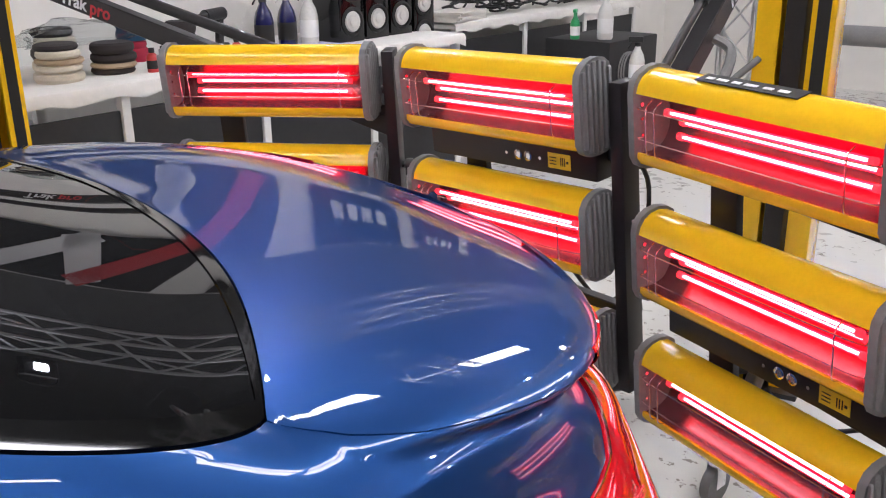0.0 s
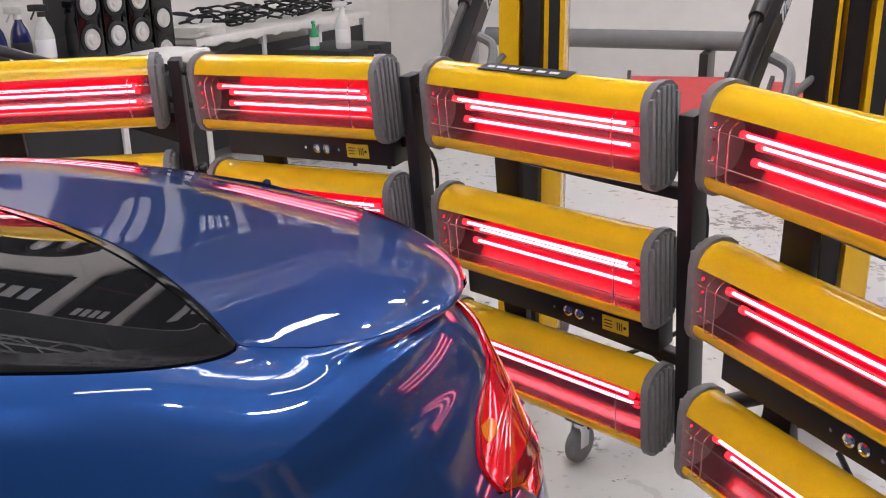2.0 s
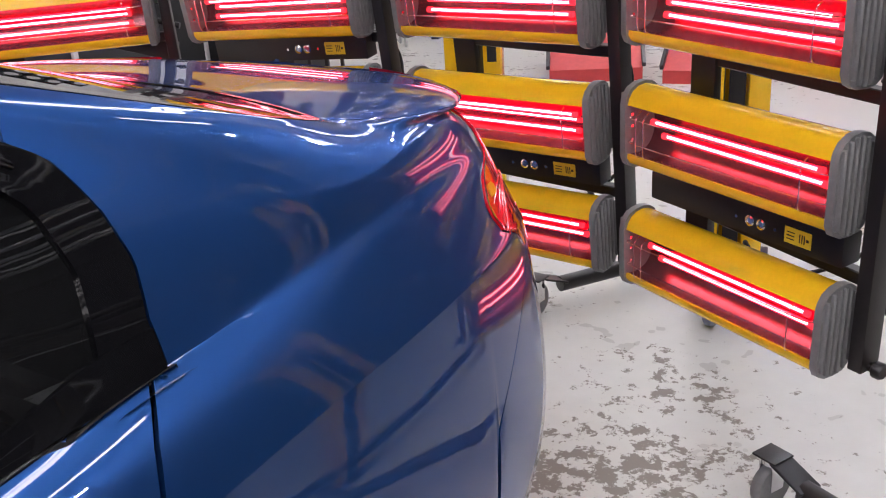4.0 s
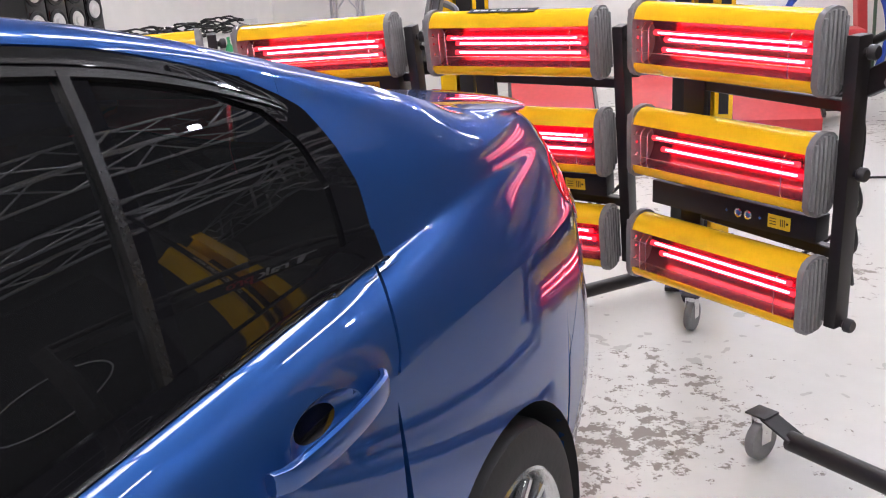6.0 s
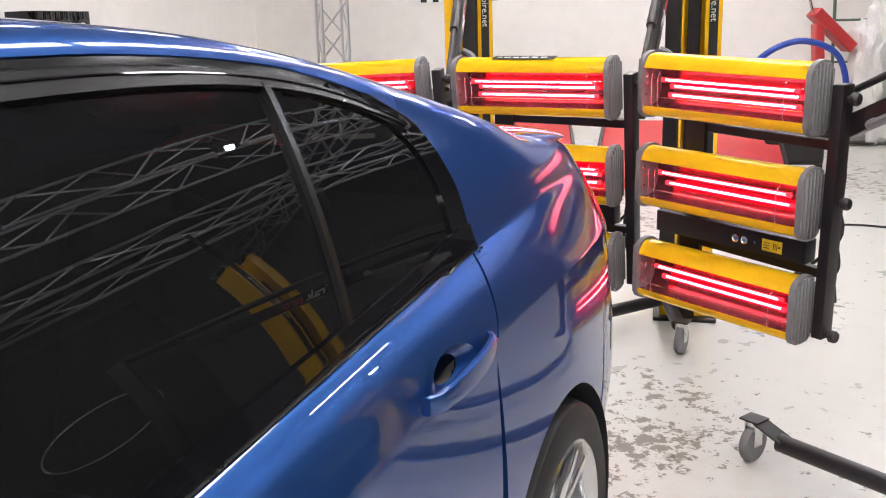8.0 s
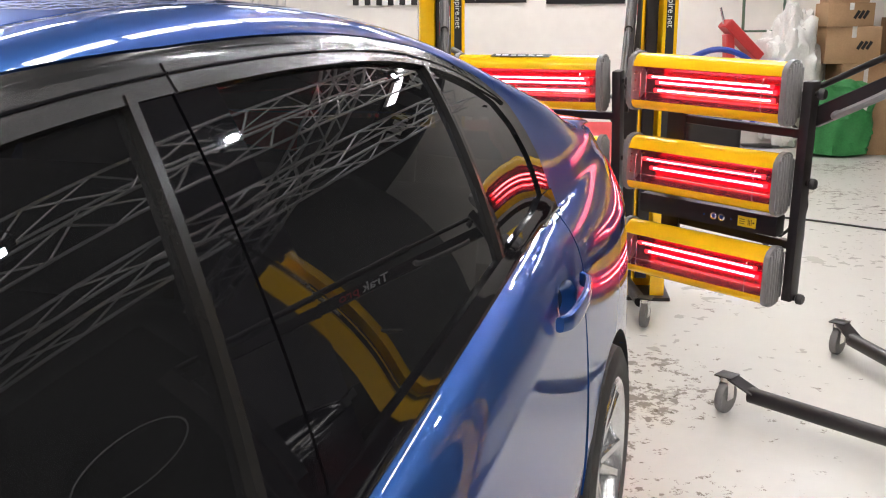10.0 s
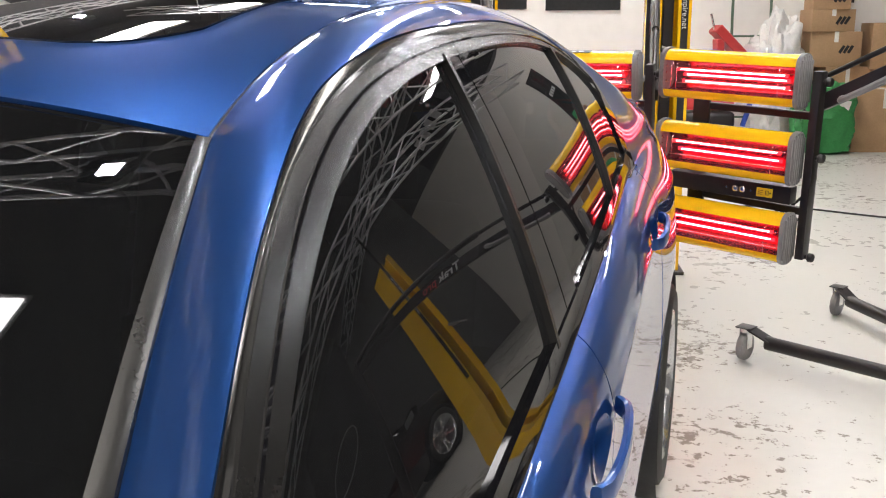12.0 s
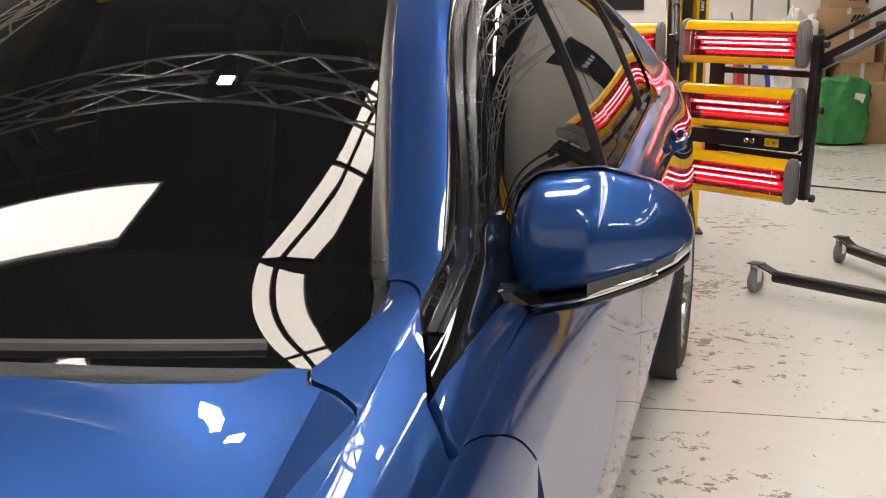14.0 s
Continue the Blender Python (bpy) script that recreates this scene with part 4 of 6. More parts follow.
# ---- infrared drying lamps ----
HOOD = [(.040, .070), (.038, .086), (.024, .098), (.002, .103), (-.020, .100), (-.038, .090), (-.050, .074), (-.055, .058), (-.049, .056), (-.042, .068), (-.028, .082), (.0, .092), (.034, .080)]
LIP = [(.040, -.075), (.038, -.090), (.024, -.100), (.000, -.104), (-.028, -.101), (-.046, -.092), (-.055, -.078), (-.054, -.066), (-.047, -.067), (-.03, -.080), (.0, -.09), (.034, -.082)]
CAP = [(.048, -.078), (.044, -.096), (.028, -.107), (0, -.110), (-.032, -.107), (-.052, -.096), (-.062, -.076), (-.063, .058), (-.059, .078), (-.046, .096), (-.024, .107), (.002, .110), (.026, .105), (.044, .092), (.048, .074)]
LEN = 0.580


def cassette(m, tubes, label, strip=False):
    """One glowing heater box: its front looks along -y."""
    c = thing("heater_cassette", label, "infrared lamp", m, "heater cassettes on the stands")
    h = LEN / 2
    bm = bmesh.new()
    prism(bm, HOOD, -h, h)
    part("hood", bm, YELLOW, c, "yellow enamelled upper hood")
    bm = bmesh.new()
    prism(bm, LIP, -h, h)
    part("lower_lip", bm, YELLOW, c, "yellow enamelled lower lip")
    if strip:
        bm = bmesh.new()
        box(bm, (.245, .036, .0016), (-.03, -.010, .1032), (9, 0, 0))
        st = part("maker_strip", bm, INK, c, "black strip with pale print")
        for k, (x, w) in enumerate(((-.125, .018), (-.095, .026), (-.06, .020), (-.025, .030), (.015, .022), (.05, .024))):
            bm = bmesh.new()
            box(bm, (w, .009, .0012), (x, -.012, .1044), (9, 0, 0))
            part("printed_bar", bm, WHITE_INK, st)
    for s in (-1, 1):
        bm = bmesh.new()
        prism(bm, CAP, s * h, s * (h + .018))
        cap = part("end_cap", bm, GREY_CAP, c, "ribbed grey plastic end cap")
        for k in range(6):
            y = -.050 + .0178 * k
            z = (.086, .099, .103, .103, .098, .084)[k]
            bm = bmesh.new()
            box(bm, (.012, .0085, 2 * z), (s * (h + .021), y, 0), bevel=.003, seg=1)
            part("rib", bm, GREY_CAP, cap)
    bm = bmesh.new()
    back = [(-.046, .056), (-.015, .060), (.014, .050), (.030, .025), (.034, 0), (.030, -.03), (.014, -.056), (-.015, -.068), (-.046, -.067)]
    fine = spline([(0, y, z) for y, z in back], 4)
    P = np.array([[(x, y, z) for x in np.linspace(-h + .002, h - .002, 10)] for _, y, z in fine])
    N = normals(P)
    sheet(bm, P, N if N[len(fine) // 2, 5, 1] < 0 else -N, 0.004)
    part("reflector", bm, RED_GLOW_REFLECTOR, c, "polished metal reflector with red tube glow put into its colour")
    # quartz tubes with their holders; extra tubes stand in for one tube's mirror images
    spots = {3: ((-.012, .018), (.012, -.004), (.004, -.032)), 2: ((-.012, .016), (.008, -.020)), 1: ((-.012, .004),)}[tubes]
    for y, z in spots:
        bm = bmesh.new()
        a = -h + (.056 if z == max(q[1] for q in spots) else .074)
        rod(bm, (a, y, z), (h - .060, y, z), .0031, seg=8)
        tb = part("filament", bm, HEAT, c, "white-hot filament, repeated to imitate its reflections")
        bm = bmesh.new()
        for k in range(8):
            a0, a1 = math.pi * (-.5 + k / 8), math.pi * (-.5 + (k + 1) / 8)
            q = [(x_, y + .0065 * math.cos(w), z + .0065 * math.sin(w)) for x_, w in ((a, a0), (h - .06, a0), (h - .06, a1), (a, a1))]
            bm.faces.new([bm.verts.new(p) for p in q])
        bmesh.ops.remove_doubles(bm, verts=bm.verts, dist=1e-5)
        part("quartz_tube", bm, HEAT_RED, tb, "red glowing quartz tube, repeated to imitate its reflections")
        bm = bmesh.new()
        rod(bm, (a - .014, y, z), (a, y, z), .008)
        rod(bm, (h - .060, y, z), (h - .048, y, z), .008)
        part("tube_socket", bm, HEAT_END, tb)
    bm = bmesh.new()
    box(bm, (LEN - .006, .002, .124), (0, -.045, -.005))
    pane = part("front_pane", bm, FRONT_PANE, c, "clear front pane")
    pane.visible_shadow = False
    # wire guard before the pane
    bm = bmesh.new()
    x0, x1 = -h + .012, h - .012
    for z in (.030, -.032):
        tube(bm, spline([(x0, -.048, z), (x0 + .02, -.064, z), (0, -.066, z), (x1 - .02, -.064, z), (x1, -.048, z)], 6), .0014, 6)
    for x in (x0 + .03, x0 + .055, x1 - .05):
        tube(bm, spline([(x, -.048, .050), (x, -.066, .036), (x, -.067, -.01), (x, -.066, -.055), (x, -.048, -.068)], 5), .0014, 6)
    part("wire_guard", bm, WIRE, c, "thin chromed wire guard")
    bm = bmesh.new()
    for z in (.035, .005, -.03):
        bm = bmesh.new()
        rod(bm, (-h + .001, -.044, z), (-h + .006, -.044, z), .004, seg=8)
        part("screw", bm, CHROME, c)
    return c


def knob(parent, at, axis=(1, 0, 0), r=.019):
    bm = bmesh.new()
    q = Vector(axis).to_track_quat("Z", "Y").to_matrix().to_4x4()
    lathe(bm, [(.0001, .030), (r * .8, .030), (r, .025), (r, .010), (r * .55, .004), (r * .5, -.03)], 12, Matrix.Translation(at) @ q)
    return part("knob", bm, BLACK_STEEL, parent, "black clamping knob")


def lamp_stand(x, y, turn, boom_to, legs, box_z, tubes, rows, lean=(0, 0), text=True, strip=False, boom_z=1.13, text_at=.62):
    """Three cassettes on a frame, a boom behind it, a column and a wheeled base."""
    base = pose(x, y, 0, 0, 0, turn)
    s = thing("lamp_stand", "black steel lamp stand with a slanting boom and wheeled base", "lamp stand", base, "lamp stands round the car")
    h = LEN / 2
    set_over = Matrix.Translation((0, 0, .9)) @ pose(0, 0, 0, *lean, 0) @ Matrix.Translation((0, 0, -.9))
    for z, n in zip(rows, tubes):
        words_ = "yellow infrared heater cassette with grey ends, glowing red"
        cassette(base @ set_over @ pose(0, 0, z), n, words_, strip and z == rows[0])
    bm = bmesh.new()
    box(bm, (.034, .060, .76), (h + .060, .035, .89), bevel=.004)
    part("mast", bm, BLACK_STEEL, s, "black square mast")
    bm = bmesh.new()
    box(bm, (.075, .020, .66), (-h + .115, .085, .88), bevel=.003)
    part("back_plate", bm, BLACK_STEEL, s)
    bm = bmesh.new()
    box(bm, (LEN - .02, .060, .072), (.01, .040, box_z), bevel=.004)
    cb = part("control_box", bm, BLACK_STEEL, s, "black control box")
    bm = bmesh.new()
    box(bm, (.070, .002, .038), (h - .11, .0075, box_z), bevel=.0008, seg=1)
    st = part("warning_label", bm, STICKER, cb, "yellow warning label")
    bm = bmesh.new()
    for k, (dx, dz, w, hh) in enumerate(((-.018, 0, .020, .002), (-.018, .008, .020, .002), (-.018, -.008, .020, .002), (.006, 0, .002, .02), (.012, 0, .002, .02), (.018, 0, .002, .02), (.026, 0, .006, .006))):
        box(bm, (w, .0012, hh), (h - .11 + dx, .006, box_z + dz))
    part("label_print", bm, INK, cb)
    for k in (-1, 1):
        bm = bmesh.new()
        lathe(bm, [(.013, 0), (.013, .004), (.009, .006), (.0085, .003), (.0001, .003)], 16, Matrix.Translation((h - .225 + k * .016, .010, box_z)) @ Matrix.Rotation(radians(90), 4, "X"))
        part("socket", bm, CHROME, cb)
    for k in (-.28, -.17):
        bm = bmesh.new()
        rod(bm, (h + k, .012, box_z), (h + k, .006, box_z), .004, seg=8)
        part("screw", bm, CHROME, cb)
    for z in (1.09, .70):
        bm = bmesh.new()
        beam(bm, (-h + .12, .10, z), (h + .06, .06, z), .03, .03)
        part("cross_bar", bm, BLACK_STEEL, s)
    for z in (1.23, .93, .52):
        knob(s, (h + .080, .035, z))
    for o in s.children:
        o.matrix_basis = set_over
    # boom with gas strut
    inv = base.inverted()
    b0 = Vector((h + .062, .075, boom_z))
    b1 = inv @ Vector(boom_to)
    bm = bmesh.new()
    beam(bm, b0, b1, .045, .062)
    boom = part("boom", bm, BLACK_STEEL, s, "black slanting boom")
    d = (b1 - b0).normalized()
    up = Vector((0, 0, 1))
    lift = (up - d * up.dot(d)).normalized()
    bm = bmesh.new()
    rod(bm, b0 + lift * .09, b0 + lift * .09 + d * .42, .011)
    rod(bm, b0 + lift * .09 + d * .40, b1 + lift * .07, .018)
    part("gas_strut", bm, BLACK_STEEL, s)
    bm = bmesh.new()
    side = d.cross(lift)
    hp = [b0 + d * .10 + side * .03 - lift * .02, b0 + d * .12 + side * .075 - lift * .03, b0 + d * .26 + side * .085 - lift * .03, b0 + d * .36 + side * .075 - lift * .02, b0 + d * .38 + side * .03]
    tube(bm, spline(hp, 6), .013)
    part("grab_handle", bm, GREY_CAP, s, "grey plastic grab handle")
    if text:
        for face in (1, -1):
            # the maker's word on both flanks of the boom
            xa = d if (d.x if abs(d.x) > .3 else -d.y) * face > 0 else -d
            ya = lift
            za = xa.cross(ya)
            mm = Matrix((xa, ya, za)).transposed().to_4x4()
            c = b0 + d * text_at + za * .0235
            w1 = words("Trak", .062, Matrix.Translation(c - xa * .052) @ mm, WHITE_INK, boom, bold=.0012)
            w2 = words("pro", .062, Matrix.Translation(c + xa * .068) @ mm, RED_INK, boom, bold=.0012)
    # supply cables sagging behind the frame
    col = inv @ Vector((boom_to[0], boom_to[1], 0))
    for k in range(3):
        bm = bmesh.new()
        p0 = Vector((h - .02 - .16 * k, .11, (1.10, .78, .66)[k]))
        p2 = Vector((h + .02, .16, .58 + .10 * k))
        tube(bm, spline([p0, p0 + Vector((.03, .07, -.10)), p0.lerp(p2, .6) + Vector((-.05, .10, -.12)), p2, Vector((h + .05, .08, .70 + .10 * k))], 7), .006, 6)
        part("cable", bm, RUBBER, s, "black supply cable")
    # column and base
    col = inv @ Vector((boom_to[0], boom_to[1], 0))
    bm = bmesh.new()
    box(bm, (.07, .07, boom_to[2] - .02), (col.x, col.y, boom_to[2] / 2 + .09), bevel=.005)
    part("column", bm, BLACK_STEEL, s, "black square column")
    for lx, ly in legs:
        tip = inv @ Vector((lx, ly, 0))
        dd = (tip - col).normalized()
        bm = bmesh.new()
        e = tip - dd * .10
        rod(bm, Vector((col.x, col.y, .10)), Vector((e.x, e.y, .10)), .030, seg=20)
        part("leg", bm, BLACK_STEEL, s, "black leg of the base")
        bm = bmesh.new()
        box(bm, (.07, .07, .006), (tip.x, tip.y, .150), bevel=.002)
        beam(bm, Vector((e.x, e.y, .112)) - dd * .02, Vector((tip.x, tip.y, .147)) - dd * .02, .07, .008, .002)
        part("caster_plate", bm, BLACK_STEEL, s)
        bm = bmesh.new()
        for k in (-1, 1):
            box(bm, (.004, .045, .085), (tip.x + k * .019, tip.y, .098), bevel=.001)
        lathe(bm, [(.026, .128), (.026, .148)], 16, Matrix.Translation((tip.x, tip.y, 0)), close=True)
        part("caster_fork", bm, CHROME, s, "zinc caster fork")
        bm = bmesh.new()
        lathe(bm, [(.015, -.015), (.058, -.015), (.062, -.009), (.062, .009), (.058, .015), (.015, .015)], 28, Matrix.Translation((tip.x, tip.y, .062)) @ Matrix.Rotation(radians(90), 4, "Y"), close=True)
        part("caster_wheel", bm, GREY_CAP, s, "grey rubber caster wheel")
    return s


lamp_stand(1.019, 4.072, -27.0, (2.45, 3.35, 1.75), ((1.15, 4.08), (1.60, 4.90)), .765, (3, 2, 2), rows=(1.229, .923, .593), lean=(1.8, 2.0))
lamp_stand(.327, 4.283, -7.3, (.57, 5.50, 1.90), ((.735, 5.02), (.13, 4.85)), .765, (3, 3, 2), rows=(1.226, .917, .597), lean=(5.6, 0), strip=True)
lamp_stand(-.416, 4.264, 6.3, (-.45, 5.50, 1.90), ((-.1, 4.8), (-.75, 4.75)), 1.07, (3, 3, 3), rows=(1.215, .913, .61), lean=(4.9, -2.0))
lamp_stand(-1.157, 4.006, 41.7, (-2.55, 3.44, 1.54), ((-1.1, 4.4), (-1.7, 4.0)), .775, (3, 3, 3), rows=(1.189, .895, .60), lean=(5.4, -1.1), boom_z=1.04, text_at=1.22)


# ---- the hall ----
def slab(name, size, at, material, turn=0.0, label="", category="", bevel=0.0):
    bm = bmesh.new()
    box(bm, size, bevel=bevel)
    ob = mesh_object(name, bm, material)
    ob.matrix_basis = hall_pose(*at, turn)
    return tagged(ob, label, category, kind="structure")


def floor_material():
    m = mat("painted_concrete", (0.57, 0.56, 0.525), 0.34, var=0.06, scale=1.2, bump=0.12, bscale=25, rvar=0.12)
    n, l = m.node_tree.nodes, m.node_tree.links
    p = n["Principled BSDF"]
    old = p.inputs["Base Color"].links[0].from_socket
    tc = n.new("ShaderNodeTexCoord")
    a, b = n.new("ShaderNodeTexNoise"), n.new("ShaderNodeTexNoise")
    a.inputs["Scale"].default_value, a.inputs["Detail"].default_value, a.inputs["Roughness"].default_value = 17.0, 8, 0.72
    b.inputs["Scale"].default_value, b.inputs["Detail"].default_value = 0.9, 2
    l.new(tc.outputs["Object"], a.inputs["Vector"]), l.new(tc.outputs["Object"], b.inputs["Vector"])
    add = n.new("ShaderNodeMath")
    add.operation = "MULTIPLY_ADD"
    add.inputs[1].default_value = 0.55
    l.new(b.outputs[0], add.inputs[0]), l.new(a.outputs[0], add.inputs[2])
    ramp_ = n.new("ShaderNodeMapRange")
    ramp_.inputs[1].default_value, ramp_.inputs[2].default_value = 0.892, 0.912
    l.new(add.outputs[0], ramp_.inputs[0])
    mix = n.new("ShaderNodeMix")
    mix.data_type = "RGBA"
    l.new(ramp_.outputs[0], mix.inputs["Factor"])
    l.new(old, mix.inputs[6])
    mix.inputs[7].default_value = (0.20, 0.175, 0.145, 1)
    l.new(mix.outputs[2], p.inputs["Base Color"])
    return m


slab("floor", (26, 34, .2), (0, 4, -.1), floor_material(), label="pale grey painted concrete floor, worn through in spots")
slab("wall_north", (14, .2, 4.0), (3, 12.2, 2.0), WALL_WHITE, label="white painted back wall")
slab("wall_west", (.2, 23, 2.7), (-3.15, .8, 1.35), WALL_WHITE, label="white panelled side wall")
slab("wall_north_upper", (14, .2, 1.6), (3, 12.203, 4.8), CEILING_DARK, label="dark cladding above the back wall")
slab("wall_west_upper", (.2, 23, 2.9), (-3.153, .8, 4.15), CEILING_DARK, label="dark cladding above the side wall")
slab("wall_east", (.2, 23, 5.6), (8.6, .8, 2.8), EAST_GREY, label="dark grey clad side wall")
slab("wall_south", (14, .2, 5.6), (3, -10.6, 2.8), CEILING_DARK, label="dark grey end wall")
# the ceiling is left open over the roof sheets
for x0, x1 in ((-3.3, 1.27), (1.75, 4.9), (5.55, 8.8)):
    slab("ceiling", (x1 - x0, 23.4, .12), ((x0 + x1) / 2, .8, 5.2), CEILING_DARK, label="dark hall ceiling")


slab("ceiling", (.65, 11.74, .12), (5.225, 6.66, 5.2), CEILING_DARK, label="dark hall ceiling")


def roof_sheet(x, y, w, d, z=5.19):
    t = thing("roof_light", "translucent roof sheet letting in daylight", "skylight", hall_pose(x, y, z), "roof lights")
    bm = bmesh.new()
    box(bm, (w, d, .02), bevel=.002)
    part("sheet", bm, SKYLIGHT, t, "bright translucent sheet")
    bm = bmesh.new()
    for k in (-.5, 0, .5):
        box(bm, (w + .02, .05, .05), (0, k * (d - .05), -.03))
    box(bm, (.05, d, .05), (-.06, 0, -.034))
    part("purlin", bm, BLACK_STEEL, t, "dark purlin")
    return tagged(t, kind="structure")


for x in (1.425, 5.225):
    for k in range(10 if x < 3 else 5):
        roof_sheet(x + .085 if x < 3 else x, -9.6 + 2.32 * k, .46 if x < 3 else .63, 2.3)


def light_panel(x, y, z, w, d):
    t = thing("ceiling_light", "white rectangular ceiling light panel on two rods, from a set partly added as fill", "ceiling light", hall_pose(x, y, z), "ceiling lights")
    bm = bmesh.new()
    box(bm, (w + .06, d + .06, .05), (0, 0, .03), bevel=.004)
    part("housing", bm, WHITE_PLASTIC, t)
    bm = bmesh.new()
    box(bm, (w, d, .012), (0, 0, 0), bevel=.002)
    part("diffuser", bm, PANEL_GLOW, t, "glowing diffuser")
    for k in (-1, 1):
        bm = bmesh.new()
        rod(bm, (0, k * d * .4, .05), (0, k * d * .4, 5.15 - z), .006, seg=6)
        part("rod", bm, BLACK_STEEL, t)


PANEL_GLOW = mat("light_diffuser", (.9, .9, .9), .5, var=0, emit=(1, .98, .95), power=22)
for x in (-1.6, 3.3):
    for y in (-7, -4.4, -1.8, .8, 3.4, 6.0, 8.6):
        if y in ((-7, -4.4, 8.6) if x > 0 else (-7, -4.4, -1.8, 6.0, 8.6)):
            light_panel(x, y, 4.2, .30, 1.25)
for y in (-1.8, .8, 3.4, 6.0):
    light_panel(3.3, y, 4.9, .16, 1.25)
# extra unseen row, added only to brighten the back wall
for x in (-.6, 2.2, 5.0):
    light_panel(x, 10.6, 4.4, 1.25, .30)


def lift_post(x, y, turn, high=3.6):
    t = thing("lift_post", "yellow steel car lift post with a black slot", "car lift", pose(x, y, 0, 0, 0, turn), "car lift posts")
    bm = bmesh.new()
    box(bm, (.24, .012, high), (0, .10, high / 2), bevel=.003)
    for s in (-1, 1):
        box(bm, (.012, .2, high), (s * .115, 0, high / 2), bevel=.003)
        box(bm, (.075, .012, high), (s * .083, -.10, high / 2), bevel=.003)
    part("post", bm, YELLOW, t)
    bm = bmesh.new()
    box(bm, (.06, .03, high - .3), (0, -.03, high / 2 - .05), bevel=.002)
    part("slide", bm, BLACK_STEEL, t)
    bm = bmesh.new()
    box(bm, (.30, .30, .02), (0, 0, .012), bevel=.004)
    part("base_plate", bm, BLACK_STEEL, t)
    return t


lift_post(-.50, 5.58, 24)
lift_post(.637, 5.60, 12)
lift_post(2.17, 3.95, -75, 1.95).scale = (.66, .66, 1)
lift_post(*hall(-1.66, 3.95)[:2], 100)
light_panel(-.75, 1.25, 4.9, 1.35, .42)

# a sawn joint across the floor
bm = bmesh.new()
edge = [(x, .0035 + .002 * noise.noise(Vector((x * 9, 1, 0))), .004 * noise.noise(Vector((x * 2, 0, 0)))) for x in np.linspace(-2.5, 7, 240)]
for a, b in zip(edge, edge[1:]):
    bm.faces.new([bm.verts.new(p) for p in ((a[0], a[2] - a[1], 0), (b[0], b[2] - b[1], 0), (b[0], b[2] + b[1], 0), (a[0], a[2] + a[1], 0))])
bmesh.ops.remove_doubles(bm, verts=bm.verts, dist=1e-5)
joint = mesh_object("floor_joint", bm, mat("joint_filler", (.10, .09, .08), .9, var=.3, scale=20))
joint.matrix_basis = pose(.859, 2.368, .0015, 0, 0, 8.7)
tagged(joint, "thin dark sawn joint in the floor", kind="structure")


# ---- things along the walls ----
# lettering on the lift posts
for post in [o for o in scene.objects if o.name.startswith("lift_post")]:
    strip = bmesh.new()
    box(strip, (.04, .002, 1.5), (.083, -.1075, 1.55))
    sp = part("black_strip", strip, INK, post, "black strip with white lettering")
    words("www.euroempire.net", .045, Matrix.Translation((.083, -.109, 1.62)) @ pose(0, 0, 0, 90, 0, 0) @ pose(0, 0, 0, 0, 0, -90), WHITE_INK, sp)
    bm = bmesh.new()
    rod(bm, (-.10, -.10, 1.18), (-.20, -.17, 1.08), .012)
    part("lever", bm, GREY_CAP, post, "grey release lever")


def bench(x0, x1, y0, y1, z, label, boards):
    """A workbench along the side wall: x0 is its front edge."""
    t = thing("workbench", label, "workbench", hall_pose(0, 0, 0), "workbenches")
    bm = bmesh.new()
    n = 36
    box(bm, (x0 - x1, y1 - y0, .035), ((x0 + x1) / 2, (y0 + y1) / 2, z - .02), bevel=.006)
    part("worktop", bm, WHITE_PLASTIC, t)
    bm = bmesh.new()
    rows_ = []
    for i in range(n + 1):
        y = y0 - .02 + (y1 - y0 + .04) * i / n
        sag = .012 * math.sin(i * 1.7) + .008 * math.sin(i * 3.1)
        rows_.append([bm.verts.new((x0 + .022, y, z - .055 + sag)), bm.verts.new((x0 + .020, y, z - .015)), bm.verts.new((x0 + .008, y, z + .004)), bm.verts.new((x0 - .02, y, z + .009 + sag * .15)), bm.verts.new((x1, y, z + .007))])
    for a, b in zip(rows_, rows_[1:]):
        for k in range(4):
            bm.faces.new((a[k], a[k + 1], b[k + 1], b[k]))
    part("sheet", bm, CLOTH_WHITE, t, "white sheet hanging over the edge")
    edges = np.linspace(y0, y1, boards + 1)
    for a, b in zip(edges, edges[1:]):
        bm = bmesh.new()
        box(bm, (.02, b - a - .05, z - .22), (x0 - .03, (a + b) / 2, (z - .10) / 2 + .04), bevel=.003)
        part("front_board", bm, BENCH_BLACK, t, "black front board")
    for a in edges:
        bm = bmesh.new()
        box(bm, (.05, .045, z - .04), (x0 - .03, min(max(a, y0 + .03), y1 - .03), (z - .04) / 2), bevel=.003)
        box(bm, (.05, .045, z - .04), (x1 + .05, min(max(a, y0 + .03), y1 - .03), (z - .04) / 2), bevel=.003)
        part("leg", bm, WHITE_PLASTIC, t, "white bench leg")
    return t


bench(-1.93, -2.85, 3.9, 7.15, .93, "white-topped workbench with black front boards", 4)
bench(-2.35, -3.0, 7.6, 10.2, .93, "white-topped bench under a heap of cables", 3)


def pad_stack(x, y, z, pads):
    for r, h, m, dx, dy in pads:
        t = thing("polishing_pad", "round polishing pad in a stack on the workbench", "polishing pad", hall_pose(x + dx, y + dy, z), "polishing pads")
        bm = bmesh.new()
        lathe(bm, [(.0001, 0), (r * .9, 0), (r, h * .35), (r * .97, h * .8), (r * .85, h), (.0001, h)], 24)
        part("pad", bm, m, t)
        z += h


